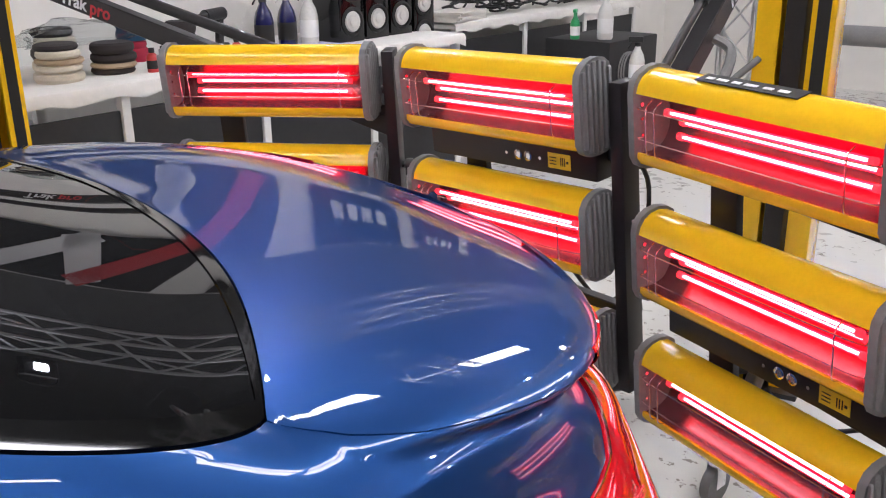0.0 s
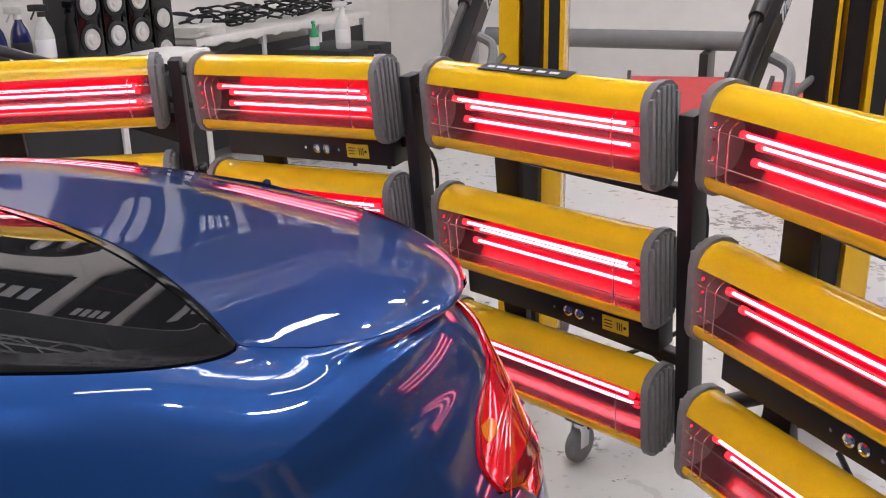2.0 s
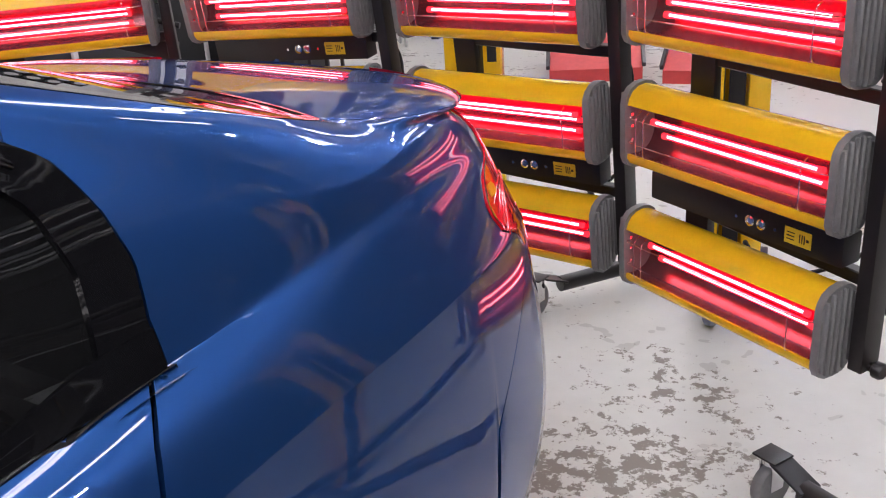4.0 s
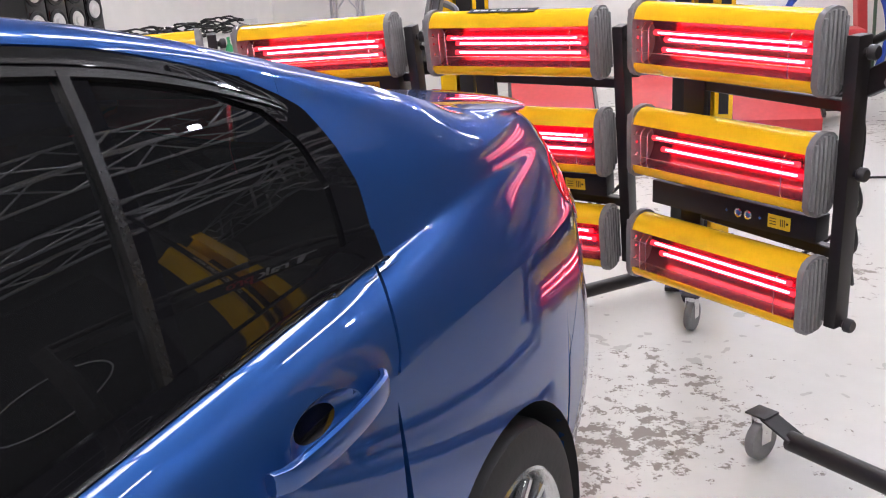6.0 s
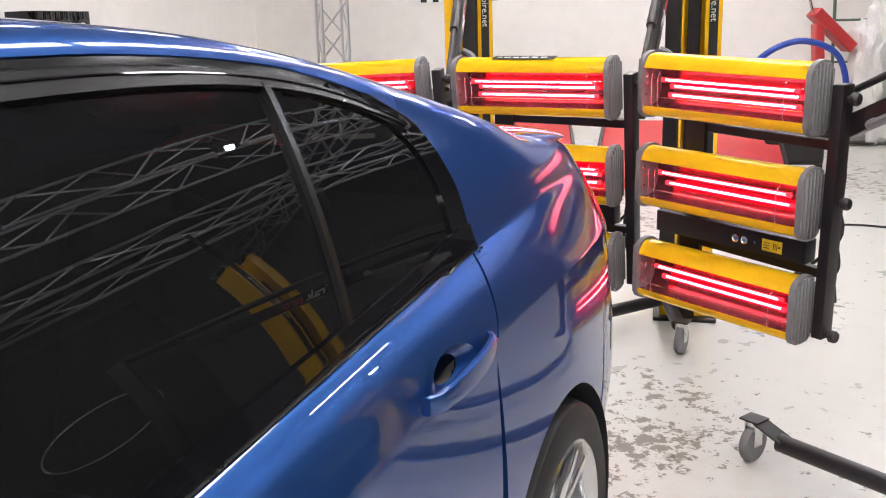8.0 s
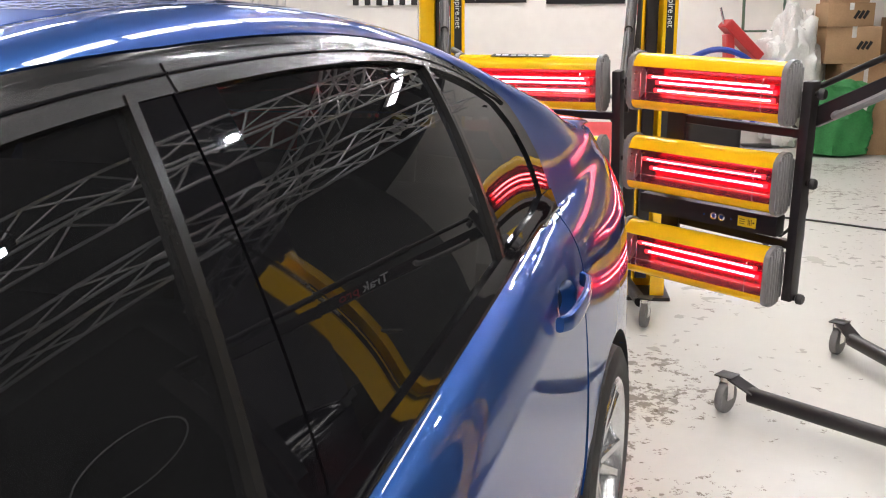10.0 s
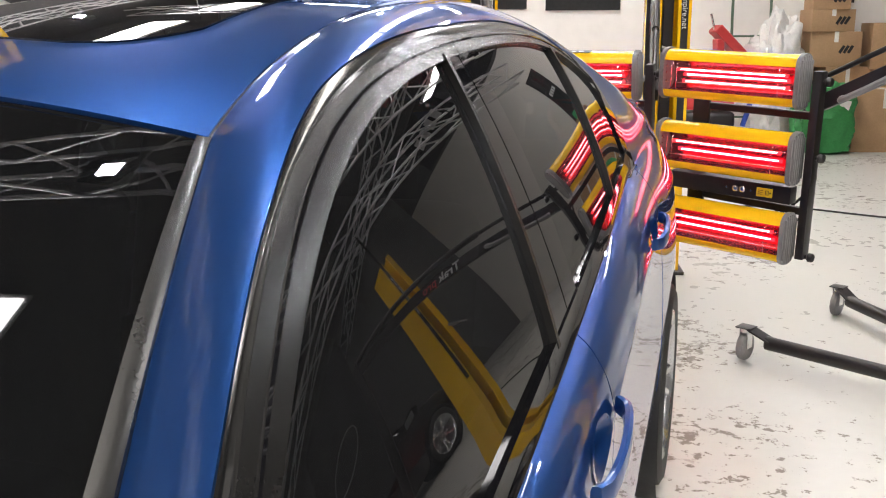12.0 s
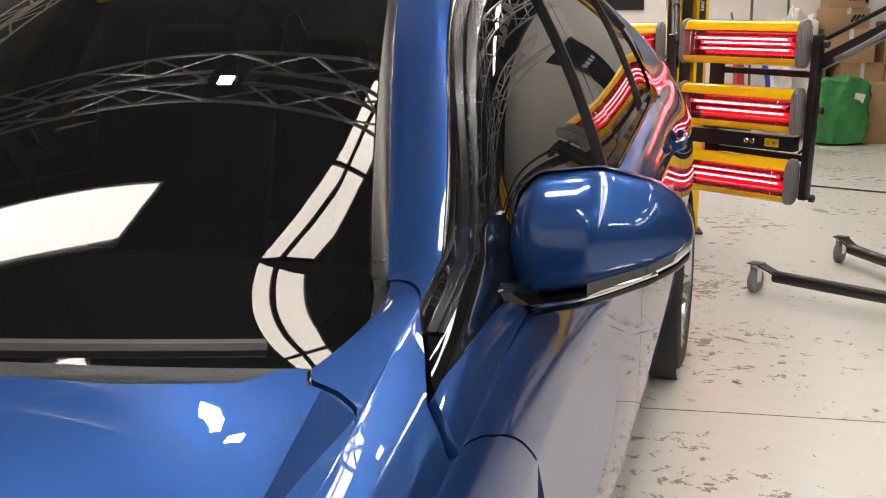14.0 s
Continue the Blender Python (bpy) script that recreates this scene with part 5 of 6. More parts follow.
T = .937
pad_stack(-2.35, 4.30, T, [(.10, .03, PAD_RED, 0, 0), (.10, .035, PAD_BLUE, .005, .01), (.095, .03, PAD_DARK, 0, 0), (.09, .025, PAD_TAN, .01, 0), (.09, .03, PAD_DARK, 0, .01), (.09, .04, PAD_CREAM, 0, 0), (.08, .035, PAD_TAN, .01, .01)])
pad_stack(-2.22, 4.56, T, [(.115, .05, PAD_CREAM, 0, 0), (.105, .03, PAD_CREAM, .01, 0), (.11, .03, PAD_TAN, 0, .01), (.10, .035, PAD_CREAM, .012, 0), (.10, .03, PAD_DARK, 0, 0)])
pad_stack(-2.26, 4.86, T, [(.105, .03, PAD_DARK, 0, 0), (.11, .025, PAD_TAN, .01, 0), (.11, .045, PAD_DARK, 0, .01), (.105, .05, PAD_DARK, .01, 0)])
pad_stack(-2.55, 4.72, T, [(.11, .06, PAD_CREAM, 0, 0), (.11, .06, PAD_DARK, 0, 0), (.10, .05, PAD_CREAM, .02, 0), (.10, .04, PAD_DARK, 0, 0)])
pad_stack(-2.55, 5.15, T, [(.09, .07, PAD_RED, 0, 0), (.08, .04, PAD_RED, 0, 0), (.08, .06, PAD_BLUE, .01, 0), (.075, .04, PAD_BLUE, 0, 0)])
pad_stack(-2.5, 5.42, T, [(.09, .08, PAD_RED, 0, 0), (.09, .04, PAD_DARK, 0, 0), (.085, .07, PAD_DARK, .01, 0)])

t = thing("plastic_bag", "crumpled clear plastic bag lying on the pads", "bag", hall_pose(-2.42, 4.78, 1.10))
bm = bmesh.new()
bmesh.ops.create_icosphere(bm, subdivisions=4, radius=1)
for v in bm.verts:
    f = 1 + .35 * noise.noise(v.co * 2.3) + .15 * noise.noise(v.co * 6)
    v.co = Vector((v.co.x * .13 * f, v.co.y * .30 * f, max(-.02, v.co.z * .085 * f)))
part("film", bm, glass("thin_film", (.86, .88, .88), 1.4, 0.15), t)

for k in range(7):
    t = thing("small_bottle", "small white and red bottle on the workbench", "bottle", hall_pose(-2.1 - .03 * (k % 2), 4.98 + .085 * k, T), "small bottles")
    bm = bmesh.new()
    lathe(bm, [(.0001, 0), (.026, 0), (.028, .01), (.028, .075), (.02, .09), (.012, .095), (.0001, .096)], 14)
    part("flask", bm, WHITE_PLASTIC if k % 3 else RED_PAINT, t)
    bm = bmesh.new()
    lathe(bm, [(.0001, .096), (.014, .096), (.014, .118), (.0001, .12)], 12)
    part("cap", bm, PAD_DARK, t)
    bm = bmesh.new()
    lathe(bm, [(.0285, .02), (.0285, .06)], 14)
    part("label", bm, RED_PAINT if k % 2 else INK, t)

# cordless drill
t = thing("cordless_drill", "black cordless drill standing on its battery", "drill", hall_pose(-2.45, 5.62, T, 20))
bm = bmesh.new()
rod(bm, (0, -.09, .21), (0, .08, .21), .032, .036, 16)
rod(bm, (0, -.15, .21), (0, -.09, .21), .012, .026, 14)
part("body", bm, DARK_PLASTIC, t)
bm = bmesh.new()
beam(bm, (0, .05, .20), (0, .03, .04), .036, .048, .008)
part("grip", bm, DARK_PLASTIC, t)
bm = bmesh.new()
box(bm, (.075, .12, .05), (0, .02, .027), bevel=.01)
part("battery", bm, DARK_PLASTIC, t)


def spray_bottle(x, y, z, body, head, label, turn=0, s=1.0):
    t = thing("spray_bottle", label, "spray bottle", hall_pose(x, y, z, turn), "spray bottles")
    bm = bmesh.new()
    lathe(bm, [(.0001, 0), (.040 * s, 0), (.044 * s, .012), (.044 * s, .13 * s), (.036 * s, .165 * s), (.018 * s, .20 * s), (.015 * s, .215 * s), (.0001, .215 * s)], 20)
    part("flask", bm, body, t)
    bm = bmesh.new()
    lathe(bm, [(.0001, .213 * s), (.018 * s, .213 * s), (.018 * s, .235 * s), (.0001, .235 * s)], 14)
    box(bm, (.030 * s, .085 * s, .030 * s), (0, -.012 * s, .252 * s), bevel=.006)
    beam(bm, (0, -.022 * s, .25 * s), (0, -.052 * s, .20 * s), .012, .008, .002)
    part("trigger_head", bm, head, t)
    bm = bmesh.new()
    lathe(bm, [(.0447 * s, .035 * s), (.0447 * s, .115 * s)], 20)
    part("label", bm, INK if body is BLUE_LIQUID else WHITE_INK, t)


for k in range(3):
    spray_bottle(-2.32, 5.86 + .17 * k, T, BLUE_LIQUID if k < 2 else CLEAR_FILM, DARK_PLASTIC if k != 1 else WHITE_PLASTIC, "dark blue spray bottle with trigger head" if k < 2 else "clear spray bottle with trigger head", -70, 1.25)


def speaker(x, y, z, cones):
    t = thing("loudspeaker", "tall black loudspeaker with pale round cones", "loudspeaker", hall_pose(x, y, z, 90), "loudspeakers")
    hgt = .20 * cones + .06
    bm = bmesh.new()
    box(bm, (.20, .24, hgt), (0, 0, hgt / 2), bevel=.006)
    part("cabinet", bm, GLOSS_BLACK, t)
    for k in range(cones):
        m = Matrix.Translation((0, -.121, .12 + .20 * k)) @ Matrix.Rotation(radians(90), 4, "X")
        bm = bmesh.new()
        lathe(bm, [(.088, 0), (.088, .008), (.074, .012), (.070, .002), (.062, .002)], 28, m)
        sur = part("surround", bm, RUBBER, t)
        bm = bmesh.new()
        lathe(bm, [(.062, .002), (.055, .012), (.030, .006), (.026, .018), (.0001, .024)], 28, m)
        part("cone", bm, CONE, sur, "pale round cone")


for k, y in enumerate((6.42, 6.66, 6.90, 7.14)):
    speaker(-2.30 - .02 * k, y, .937 if y < 7.0 else .0, 3 if y < 7.0 else 7)

# cable heap and papers on the second bench
for k in range(9):
    t = thing("cable_coil", "tangled black cable heaped on the bench", "cable", hall_pose(-2.66 + .05 * (k % 3), 8.0 + .25 * k, .95), "cable coils")
    pts = []
    for q in range(40):
        a = q * .55 + k
        rr = .08 + .05 * math.sin(q * 1.3 + k)
        pts.append((rr * math.cos(a), rr * 1.5 * math.sin(a), .012 + .0035 * q + .02 * math.sin(q * .9)))
    bm = bmesh.new()
    tube(bm, spline(pts, 3), .009, 6)
    part("cable", bm, RUBBER, t)
t = thing("paper_stack", "stack of white papers on the bench", "papers", hall_pose(-2.52, 7.80, .94, 8))
for k in range(6):
    bm = bmesh.new()
    box(bm, (.30, .42, .011), (.004 * (k % 3), .005 * (k % 2), .006 + .0112 * k), (0, 0, 3 * (k % 3)))
    part("sheaf", bm, CLOTH_WHITE, t)

# black crate with bottles before the second bench
t = thing("equipment_crate", "black equipment crate with coiled leads", "crate", hall_pose(-1.75, 8.6, 0))
bm = bmesh.new()
box(bm, (.55, .70, .80), (0, 0, .40), bevel=.012)
part("case", bm, BENCH_BLACK, t)
bm = bmesh.new()
for q in range(3):
    ring = [(.285 + .01 * q, -.12 + .02 * q + .11 * math.cos(a), .58 + .13 * math.sin(a)) for a in (2 * math.pi * k / 26 for k in range(26))]
    tube(bm, ring, .006, 6, closed=True)
part("coiled_lead", bm, GREY_CAP, t)
spray_bottle(-1.62, 8.42, .80, WHITE_PLASTIC, WHITE_PLASTIC, "white spray bottle with red label", -60, 1.3)
spray_bottle(-1.80, 8.30, .80, GREEN_BOTTLE, GREEN_BOTTLE, "green capped bottle on the crate", 20, .8)
spray_bottle(-1.2, 8.15, .55, CLEAR_FILM, DARK_PLASTIC, "clear spray bottle with black head", -60, 1.2)
t = thing("side_table", "small black side table", "table", hall_pose(-1.2, 8.15, 0))
bm = bmesh.new()
box(bm, (.32, .32, .03), (0, 0, .535), bevel=.004)
part("top", bm, BENCH_BLACK, t)
for qx in (-.14, .14):
    for qy in (-.14, .14):
        bm = bmesh.new()
        box(bm, (.025, .025, .52), (qx, qy, .26), bevel=.002)
        part("leg", bm, BLACK_STEEL, t)


# ---- trusses ----
def truss(a, b, side=.26, r=.016, label="silver aluminium lattice truss", hang=True, pitch=.33):
    a, b = Vector(a), Vector(b)
    d = (b - a).normalized()
    t = thing("truss", label, "truss", None, "trusses")
    s1 = d.orthogonal().normalized() if abs(d.z) > .9 else d.cross(Vector((0, 0, 1))).normalized()
    s2 = d.cross(s1).normalized()
    corners = [(p * s1 + q * s2) * side / 2 for p, q in ((1, 1), (1, -1), (-1, -1), (-1, 1))]
    for c in corners:
        bm = bmesh.new()
        rod(bm, a + c, b + c, r, seg=10)
        part("chord", bm, ALU, t)
    n = max(2, int((b - a).length / pitch))
    for k in range(4):
        bm = bmesh.new()
        c0, c1 = corners[k], corners[(k + 1) % 4]
        for i in range(n):
            p, q = a + d * (b - a).length * i / n, a + d * (b - a).length * (i + 1) / n
            rod(bm, p + (c0 if i % 2 else c1), q + (c1 if i % 2 else c0), r * .6, seg=6)
        tagged(part("lacing", bm, ALU, t), kind="stuff")
    if hang:
        for f in (.12, .88):
            p = a + (b - a) * f
            bm = bmesh.new()
            rod(bm, p, (p.x, p.y, 5.15), .008, seg=6)
            part("hanger", bm, BLACK_STEEL, t)
    return t


truss(hall(-1.55, 10.6, 0), hall(-1.55, 10.6, 3.4), .28, hang=False, label="upright silver aluminium lattice truss")
truss(hall(4.6, -7, 3.26), hall(4.6, 10.5, 3.26), .30, r=.018, pitch=.8)
truss(hall(3.75, -7, 3.58), hall(3.75, 10.5, 3.58), .34, r=.016, pitch=.5)
truss(hall(-2.0, 1.9, 3.6), hall(3.5, 1.9, 3.6), .30, pitch=.5)
truss(hall(-2.0, -2.2, 3.5), hall(7.5, -2.2, 3.5), .30)
truss(hall(-2.0, -4, 2.95), hall(-2.0, 10.4, 2.95), .26, pitch=.45)
truss(hall(-2.0, 6.9, 3.7), hall(7.5, 6.9, 3.7), .30)


def floodlight(x, y, z, turn, tilt=50):
    t = thing("floodlight", "small bright square floodlight under a truss", "floodlight", pose(*hall(x, y, z), tilt, 0, 13.5 + turn), "floodlights")
    bm = bmesh.new()
    box(bm, (.22, .05, .17), (0, .03, 0), bevel=.008)
    part("case", bm, DARK_PLASTIC, t)
    bm = bmesh.new()
    box(bm, (.085, .006, .065), (0, .002, 0), bevel=.002)
    part("lamp_glass", bm, LED, t, "bright lamp glass")
    bm = bmesh.new()
    tube(bm, spline([(-.12, .03, 0), (-.12, .05, .12), (0, .06, .16), (.12, .05, .12), (.12, .03, 0)], 5), .007, 6)
    part("bracket", bm, BLACK_STEEL, t)


for k, y in enumerate((-1.5, 1.5, 4.2, 7.5)):
    floodlight(3.55, (-1.5, 3.1, 4.9, 7.6)[k], 3.42, -90)
floodlight(-1.75, 5.4, 3.15, 90)
floodlight(.1, 1.75, 3.42, 0)
floodlight(1.7, 1.75, 3.42, 0)
floodlight(.3, 6.75, 3.5, 0)
floodlight(3.1, 6.75, 3.5, 0)
floodlight(.6, -2.0, 3.3, 180)

# ---- back wall: posters, flag, stored goods ----
WALL_Y = 12.09


def poster(x0, x1, z0, z1, label, art, west=False):
    t = thing("wall_banner", label, "banner", hall_pose(-3.03, (x0 + x1) / 2, (z0 + z1) / 2, 90) if west else hall_pose((x0 + x1) / 2, WALL_Y, (z0 + z1) / 2), "banners on the walls")
    w, h = x1 - x0, z1 - z0
    bm = bmesh.new()
    n = 14
    grid_ = [[bm.verts.new((-w / 2 + w * i / n, -.012 - .008 * math.sin(i * 1.1 + j * .3), -h / 2 + h * j / 6)) for i in range(n + 1)] for j in range(7)]
    for a, b in zip(grid_, grid_[1:]):
        for i in range(n):
            bm.faces.new((a[i], a[i + 1], b[i + 1], b[i]))
    c = part("cloth", bm, BLACK_CLOTH, t)
    for kind, px, pz, s in art:
        if kind == "ring":
            bm = bmesh.new()
            tube(bm, [(px + s * math.cos(a), -.024, pz + .55 * s * math.sin(a)) for a in (2 * math.pi * k / 40 for k in range(40))], .006, 6, closed=True)
            part("emblem", bm, WHITE_INK, c, "pale oval emblem")
        elif kind == "zigzag":
            for q, material in ((0, WHITE_INK), (1, WHITE_INK), (2, RED_INK)):
                bm = bmesh.new()
                box(bm, (s * .24, .004, s * .9), (px + (q - 1) * s * .36, -.024, pz), (0, 32 if q % 2 else -32, 0), bevel=.001)
                part("printed_stripe", bm, material, c)
        elif kind == "bars":
            for q in range(4):
                bm = bmesh.new()
                box(bm, (s * .16, .004, s * .3), (px + (q - 1.5) * s * .24, -.024, pz), bevel=.001)
                part("printed_bar", bm, WHITE_INK, c)
        else:
            words(kind, s, Matrix.Translation((px, -.024, pz)) @ pose(0, 0, 0, 90, 0, 0) @ pose(0, 0, 0, 0, 0, 90), WHITE_INK, c)
    return t


poster(.42, 1.26, 1.70, 2.8, "black cloth banner with white upright lettering", [("ZU", -.30, -.30, .34), ("bars", .1, .2, .5)])
poster(1.50, 2.45, 1.68, 2.8, "black cloth banner with a pale emblem", [("ring", 0, .10, .32), ("bars", 0, .4, .3)])
poster(3.03, 3.78, 1.82, 2.8, "black cloth banner with a pale oval emblem", [("ring", 0, -.25, .26), ("bars", 0, .3, .4)])
poster(-2.6, -1.55, 1.9, 3.6, "black cloth banner with pale print", [("bars", 0, 0, .6)])
poster(4.9, 5.35, 1.75, 3.3, "dark narrow banner with pale print", [("bars", 0, .2, .3)])
# hanging banner with an oval emblem beside the parking bay
t = poster(3.3, 4.7, .8, 2.7, "black hanging banner with a thin pale oval emblem", [("ring", 0, .05, .36)])
t.matrix_basis = pose(3.5, 4.0, 1.75, 0, 0, -80)
# a row of larger banners above
for k in range(6):
    poster(-2.5 + 1.75 * k, -1.2 + 1.75 * k, 4.05, 5.1, "large black banner high on the wall", [("bars", 0, 0, .9)])

# banners along the side wall above the benches
for k, (y0, y1, art) in enumerate(((9.3, 11.2, [("bars", 0, .1, .9)]), (8.35, 9.1, [("bars", 0, .2, .5)]), (7.0, 8.1, [("bars", 0, 0, .8)]), (5.2, 6.65, [("zigzag", 0, 0, .9)]), (3.3, 4.9, [("zigzag", .1, 0, .8)]), (1.2, 2.9, [("ring", 0, 0, .4)]))):
    poster(y0, y1, 1.95, 2.68, "black cloth banner with pale print above the benches", art, west=True)

# chequered flag
t = thing("chequered_flag", "black and white chequered flag on the wall", "flag", hall_pose(-.45, WALL_Y - .01, 2.28))
for kind, material in ((0, WHITE_INK), (1, INK)):
    bm = bmesh.new()
    for i in range(14):
        for j in range(16):
            if (i + j) % 2 == kind:
                x, z = -.51 + .073 * i, -.60 + .073 * j
                bm.faces.new([bm.verts.new((a, -.01 - .01 * math.sin(a * 7), b)) for a, b in ((x, z), (x + .073, z), (x + .073, z + .073), (x, z + .073))])
    tagged(part("white_check_pattern" if kind == 0 else "black_check_pattern", bm, material, t), kind="stuff")


def carton(x, y, z, w, d, h, turn=0, label="brown cardboard box sealed with tape"):
    t = thing("cardboard_box", label, "box", hall_pose(x, y, z, turn), "stacked boxes")
    bm = bmesh.new()
    box(bm, (w, d, h), (0, 0, h / 2), bevel=.006)
    b = part("carton", bm, CARD, t)
    bm = bmesh.new()
    box(bm, (.05, d + .004, .004), (0, 0, h + .001))
    box(bm, (.05, .003, h * .3), (0, -d / 2 - .001, h * .85))
    part("tape", bm, CLEAR_FILM, b, "pale packing tape")
    for q in range(3):
        bm = bmesh.new()
        box(bm, (.035, .003, .10), (w * .12 + .05 * q, -d / 2 - .0015, h * .5), (0, 30, 0))
        part("printed_mark", bm, INK, b)


carton(5.45, 11.35, 0, .78, .62, .74, 0, "large brown cardboard box on the floor")
carton(5.15, 11.80, 0, .55, .5, .98, 4)
carton(5.0, 11.75, .98, .60, .45, .42, -3)
carton(4.92, 11.72, 1.40, .52, .42, .26, 3)
carton(4.9, 11.7, 1.66, .44, .40, .26, -2)
carton(5.75, 11.75, 0, .6, .55, .95, 2, "brown cardboard box below dark cartons")
carton(5.7, 11.75, .95, .55, .5, .55, -4)
t = thing("parts_tray", "green plastic tray on the cardboard boxes", "tray", hall_pose(4.9, 11.7, 1.92))
bm = bmesh.new()
box(bm, (.34, .26, .15), (0, 0, .075), bevel=.01)
part("tray", bm, GREEN_BOTTLE, t)

# green sack and clear film
t = thing("green_sack", "bulging green plastic sack standing on the floor", "sack", hall_pose(4.72, 11.0, 0))
bm = bmesh.new()
bmesh.ops.create_cube(bm, size=1)
bmesh.ops.subdivide_edges(bm, edges=bm.edges[:], cuts=14, use_grid_fill=True)
for v in bm.verts:
    c = v.co.normalized() * .5
    p = v.co.lerp(c * 1.18, .42)
    f = 1 + .16 * noise.noise(p * 5) + .12 * noise.noise(p * 11) + .05 * noise.noise(p * 23)
    v.co = Vector((p.x * .62 * f, p.y * .5 * f, max(0, (p.z + .5) * .80 + (.06 * noise.noise(p * 6) if p.z > .2 else 0))))
bmesh.ops.smooth_vert(bm, verts=bm.verts, factor=.3)
part("sack", bm, GREEN_CLOTH, t)
bm = bmesh.new()
box(bm, (.12, .003, .15), (.16, -.262, .56), (8, 12, 0))
part("tag", bm, CLOTH_WHITE, t, "white tag")
t = thing("bubble_wrap", "crumpled heap of clear bubble wrap", "packing", hall_pose(4.35, 11.75, 0))
bm = bmesh.new()
bmesh.ops.create_icosphere(bm, subdivisions=5, radius=1)
for v in bm.verts:
    f = 1 + .30 * noise.noise(v.co * 2.1) + .16 * noise.noise(v.co * 5) + .07 * noise.noise(v.co * 13)
    v.co = Vector((v.co.x * .36 * f, v.co.y * .30 * f, max(0, .80 + v.co.z * .80 * f)))
part("film", bm, CLEAR_FILM, t)

# hand truck
t = thing("hand_truck", "green tubular hand truck leaning on the wall", "hand truck", hall_pose(4.05, 11.95, 0))
bm = bmesh.new()
tube(bm, spline([(-.23, -.22, .06), (-.23, -.14, .9), (-.23, -.05, 1.85), (-.17, -.03, 1.97), (0, -.03, 1.99), (.17, -.03, 1.97), (.23, -.05, 1.85), (.23, -.14, .9), (.23, -.22, .06)], 6), .018)
part("frame", bm, GREEN_TUBE, t)
for z in (.35, .9, 1.35):
    bm = bmesh.new()
    rod(bm, (-.23, -.14, z), (.23, -.14, z), .013)
    part("rung", bm, GREEN_TUBE, t)
bm = bmesh.new()
box(bm, (.42, .22, .01), (0, -.32, .03), bevel=.002)
part("toe_plate", bm, BLACK_STEEL, t)
for q in (-1, 1):
    bm = bmesh.new()
    lathe(bm, [(.04, -.03), (.12, -.03), (.125, 0), (.12, .03), (.04, .03)], 24, Matrix.Translation((q * .27, -.14, .125)) @ Matrix.Rotation(radians(90), 4, "Y"), close=True)
    part("wheel", bm, RUBBER, t)

# red trolley jack standing upright
t = thing("trolley_jack", "red trolley jack leaning upright", "jack", hall_pose(3.75, 11.7, 0))
bm = bmesh.new()
beam(bm, (-.2, -.1, 1.45), (.22, 0, 1.05), .22, .12, .012)
beam(bm, (-.15, -.1, 1.32), (-.05, -.08, .05), .14, .10, .01)
part("body", bm, RED_PAINT, t)
bm = bmesh.new()
rod(bm, (-.2, -.1, 1.42), (-.26, -.12, 1.62), .016)
part("handle", bm, CHROME, t)
# blue hose with a red extractor
t = thing("extractor", "red vacuum extractor with a blue hose", "vacuum cleaner", hall_pose(3.1, 9.7, 0))
bm = bmesh.new()
box(bm, (.52, .42, .5), (0, 0, .35), bevel=.05, seg=3)
part("tank", bm, BLACK_STEEL, t)
bm = bmesh.new()
box(bm, (.5, .40, .16), (0, 0, .70), bevel=.05, seg=3)
part("lid", bm, RED_PAINT, t, "red motor lid")
bm = bmesh.new()
tube(bm, spline([(-.28, -.1, .45), (-.42, -.15, .75), (-.33, -.12, 1.05), (0, -.1, 1.20), (.32, -.1, 1.08), (.42, -.12, .75), (.36, -.1, .45)], 8), .028)
part("hose", bm, BLUE_HOSE, t, "blue ribbed hose")
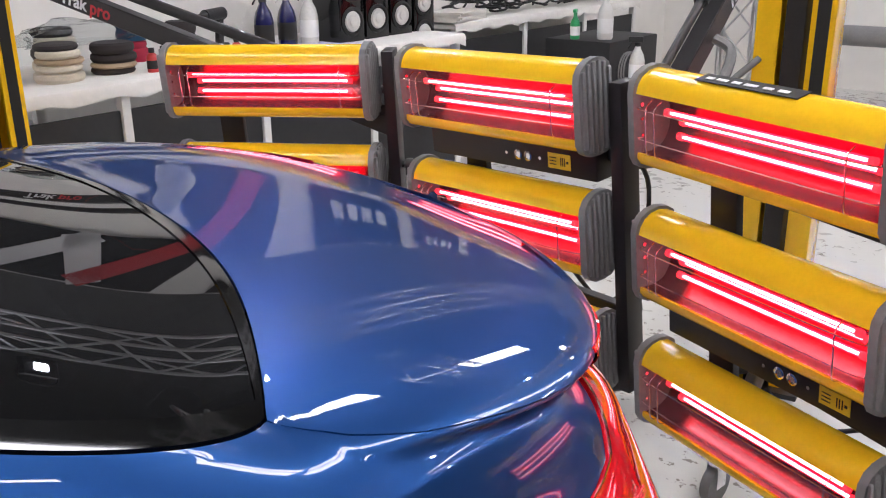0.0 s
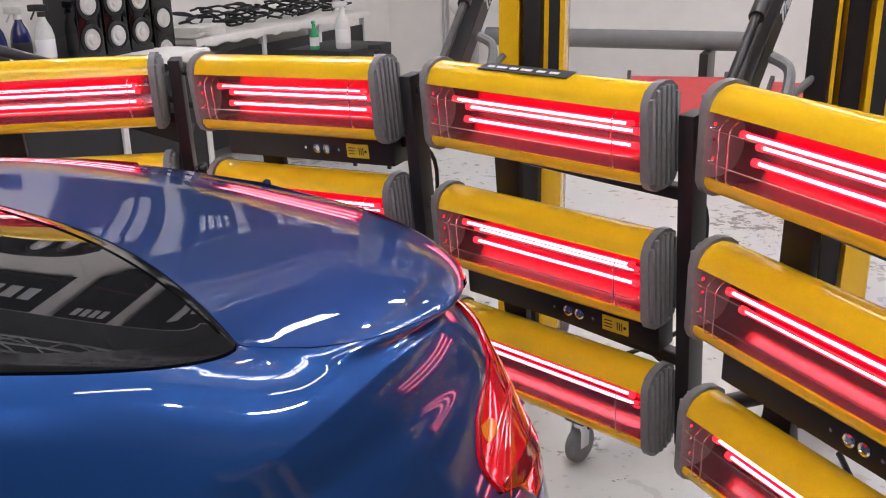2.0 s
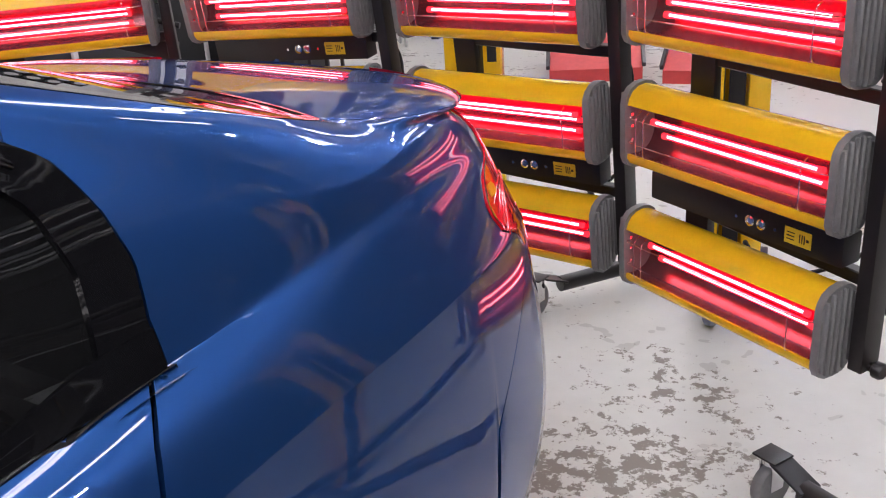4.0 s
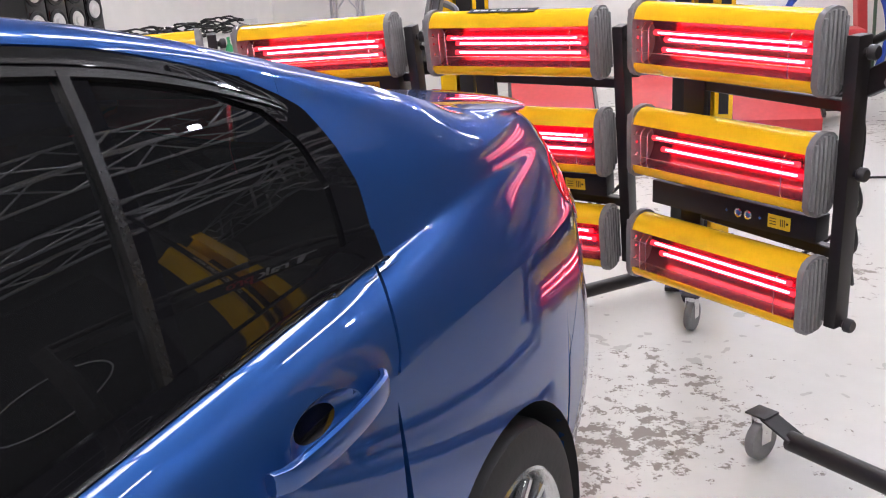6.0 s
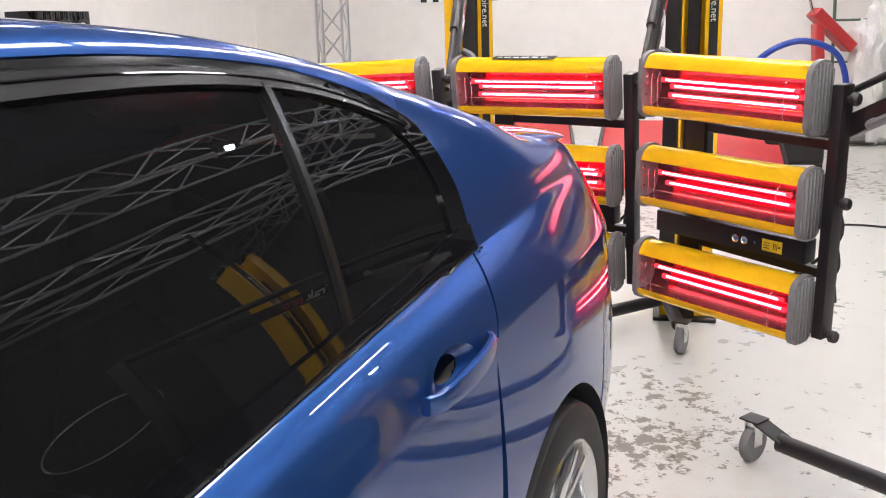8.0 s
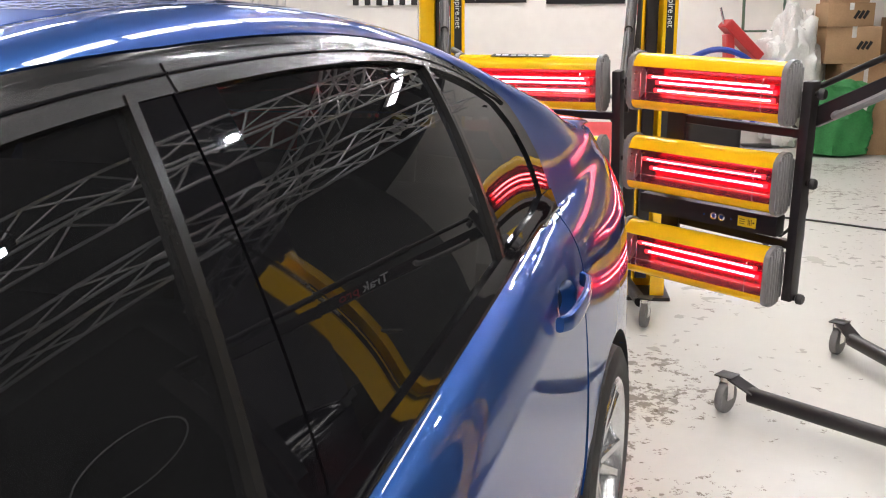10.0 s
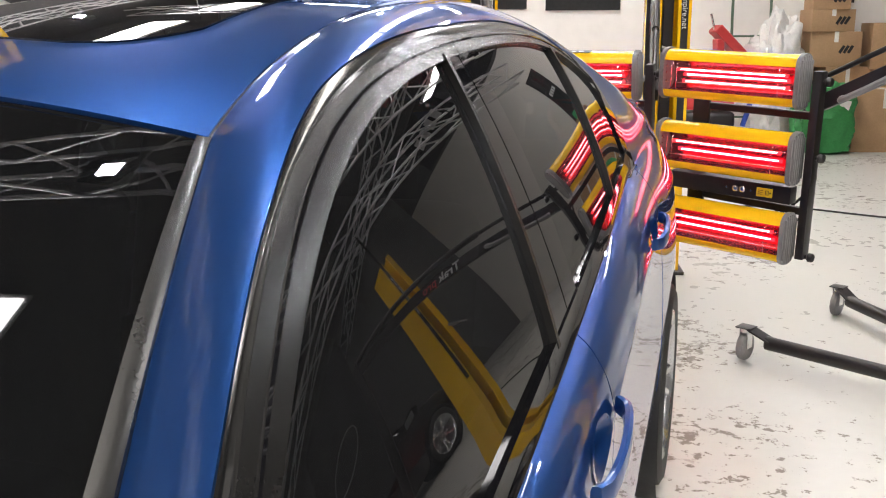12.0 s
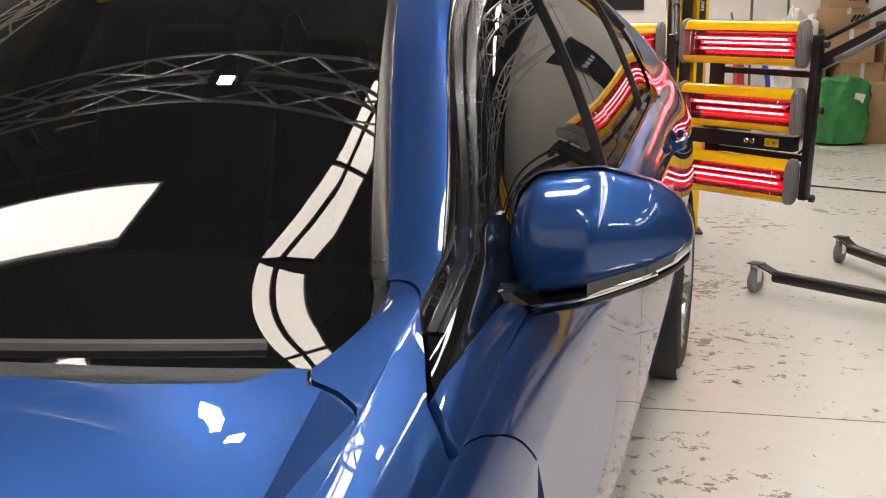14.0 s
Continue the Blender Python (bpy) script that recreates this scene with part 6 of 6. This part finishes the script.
for q in (-1, 1):
    bm = bmesh.new()
    lathe(bm, [(.0001, -.02), (.08, -.02), (.08, .02), (.0001, .02)], 20, Matrix.Translation((q * .26, .05, .08)) @ Matrix.Rotation(radians(90), 4, "Y"))
    part("wheel", bm, RUBBER, t)

# red drive-on ramps and a grey pipe roll near the back wall
for x, y, a in ((.75, 9.3, 10), (1.75, 9.2, -6), (2.6, 9.6, 4)):
    t = thing("drive_on_ramp", "low red sloping steel ramp", "ramp", hall_pose(x, y, 0, a), "ramps")
    bm = bmesh.new()
    prism(bm, [(-.45, 0), (.45, 0), (.45, .50), (.25, .52), (-.45, .10)], -.36, .36)
    part("ramp", bm, RED_PAINT, t)
    for q in (-.37, .37):
        bm = bmesh.new()
        beam(bm, (q, -.45, .12), (q, .3, .55), .03, .04)
        part("rail", bm, BLACK_STEEL, t)
t = thing("pipe_roll", "long grey plastic pipe lying on trestles", "pipe", hall_pose(-.4, 11.2, 0))
bm = bmesh.new()
rod(bm, (-1.1, 0, .62), (1.5, .1, .62), .09, seg=20)
part("pipe", bm, GREY_CAP, t)
for q in (-.8, 1.1):
    bm = bmesh.new()
    box(bm, (.08, .5, .53), (q, .05, .265), bevel=.006)
    part("trestle", bm, BLACK_STEEL, t)

# cable on the floor
t = thing("floor_cable", "black power cable lying on the floor", "cable")
bm = bmesh.new()
tube(bm, spline([(.9, 7.7, .010), (1.25, 7.92, .010), (1.57, 7.93, .010), (2.17, 7.69, .010), (2.9, 7.5, .010), (3.7, 7.6, .010)], 10), .008, 6)
part("cable", bm, RUBBER, t)

# black car parked on the far side, seen in the windows
other = copy_thing(car, pose(4.6, 6.6, 0, 0, 0, 186))
other.name = "car"
tagged(other, "black saloon car with silver wheels parked opposite", "car")
for o in other.children_recursive:
    if o.type == "MESH" and o.material_slots and o.material_slots[0].material == PAINT:
        o.material_slots[0].link = "OBJECT"
        o.material_slots[0].material = GLOSS_BLACK
    if o.get("label", "").startswith("blue"):
        o["label"] = o["label"].replace("blue", "black", 1)
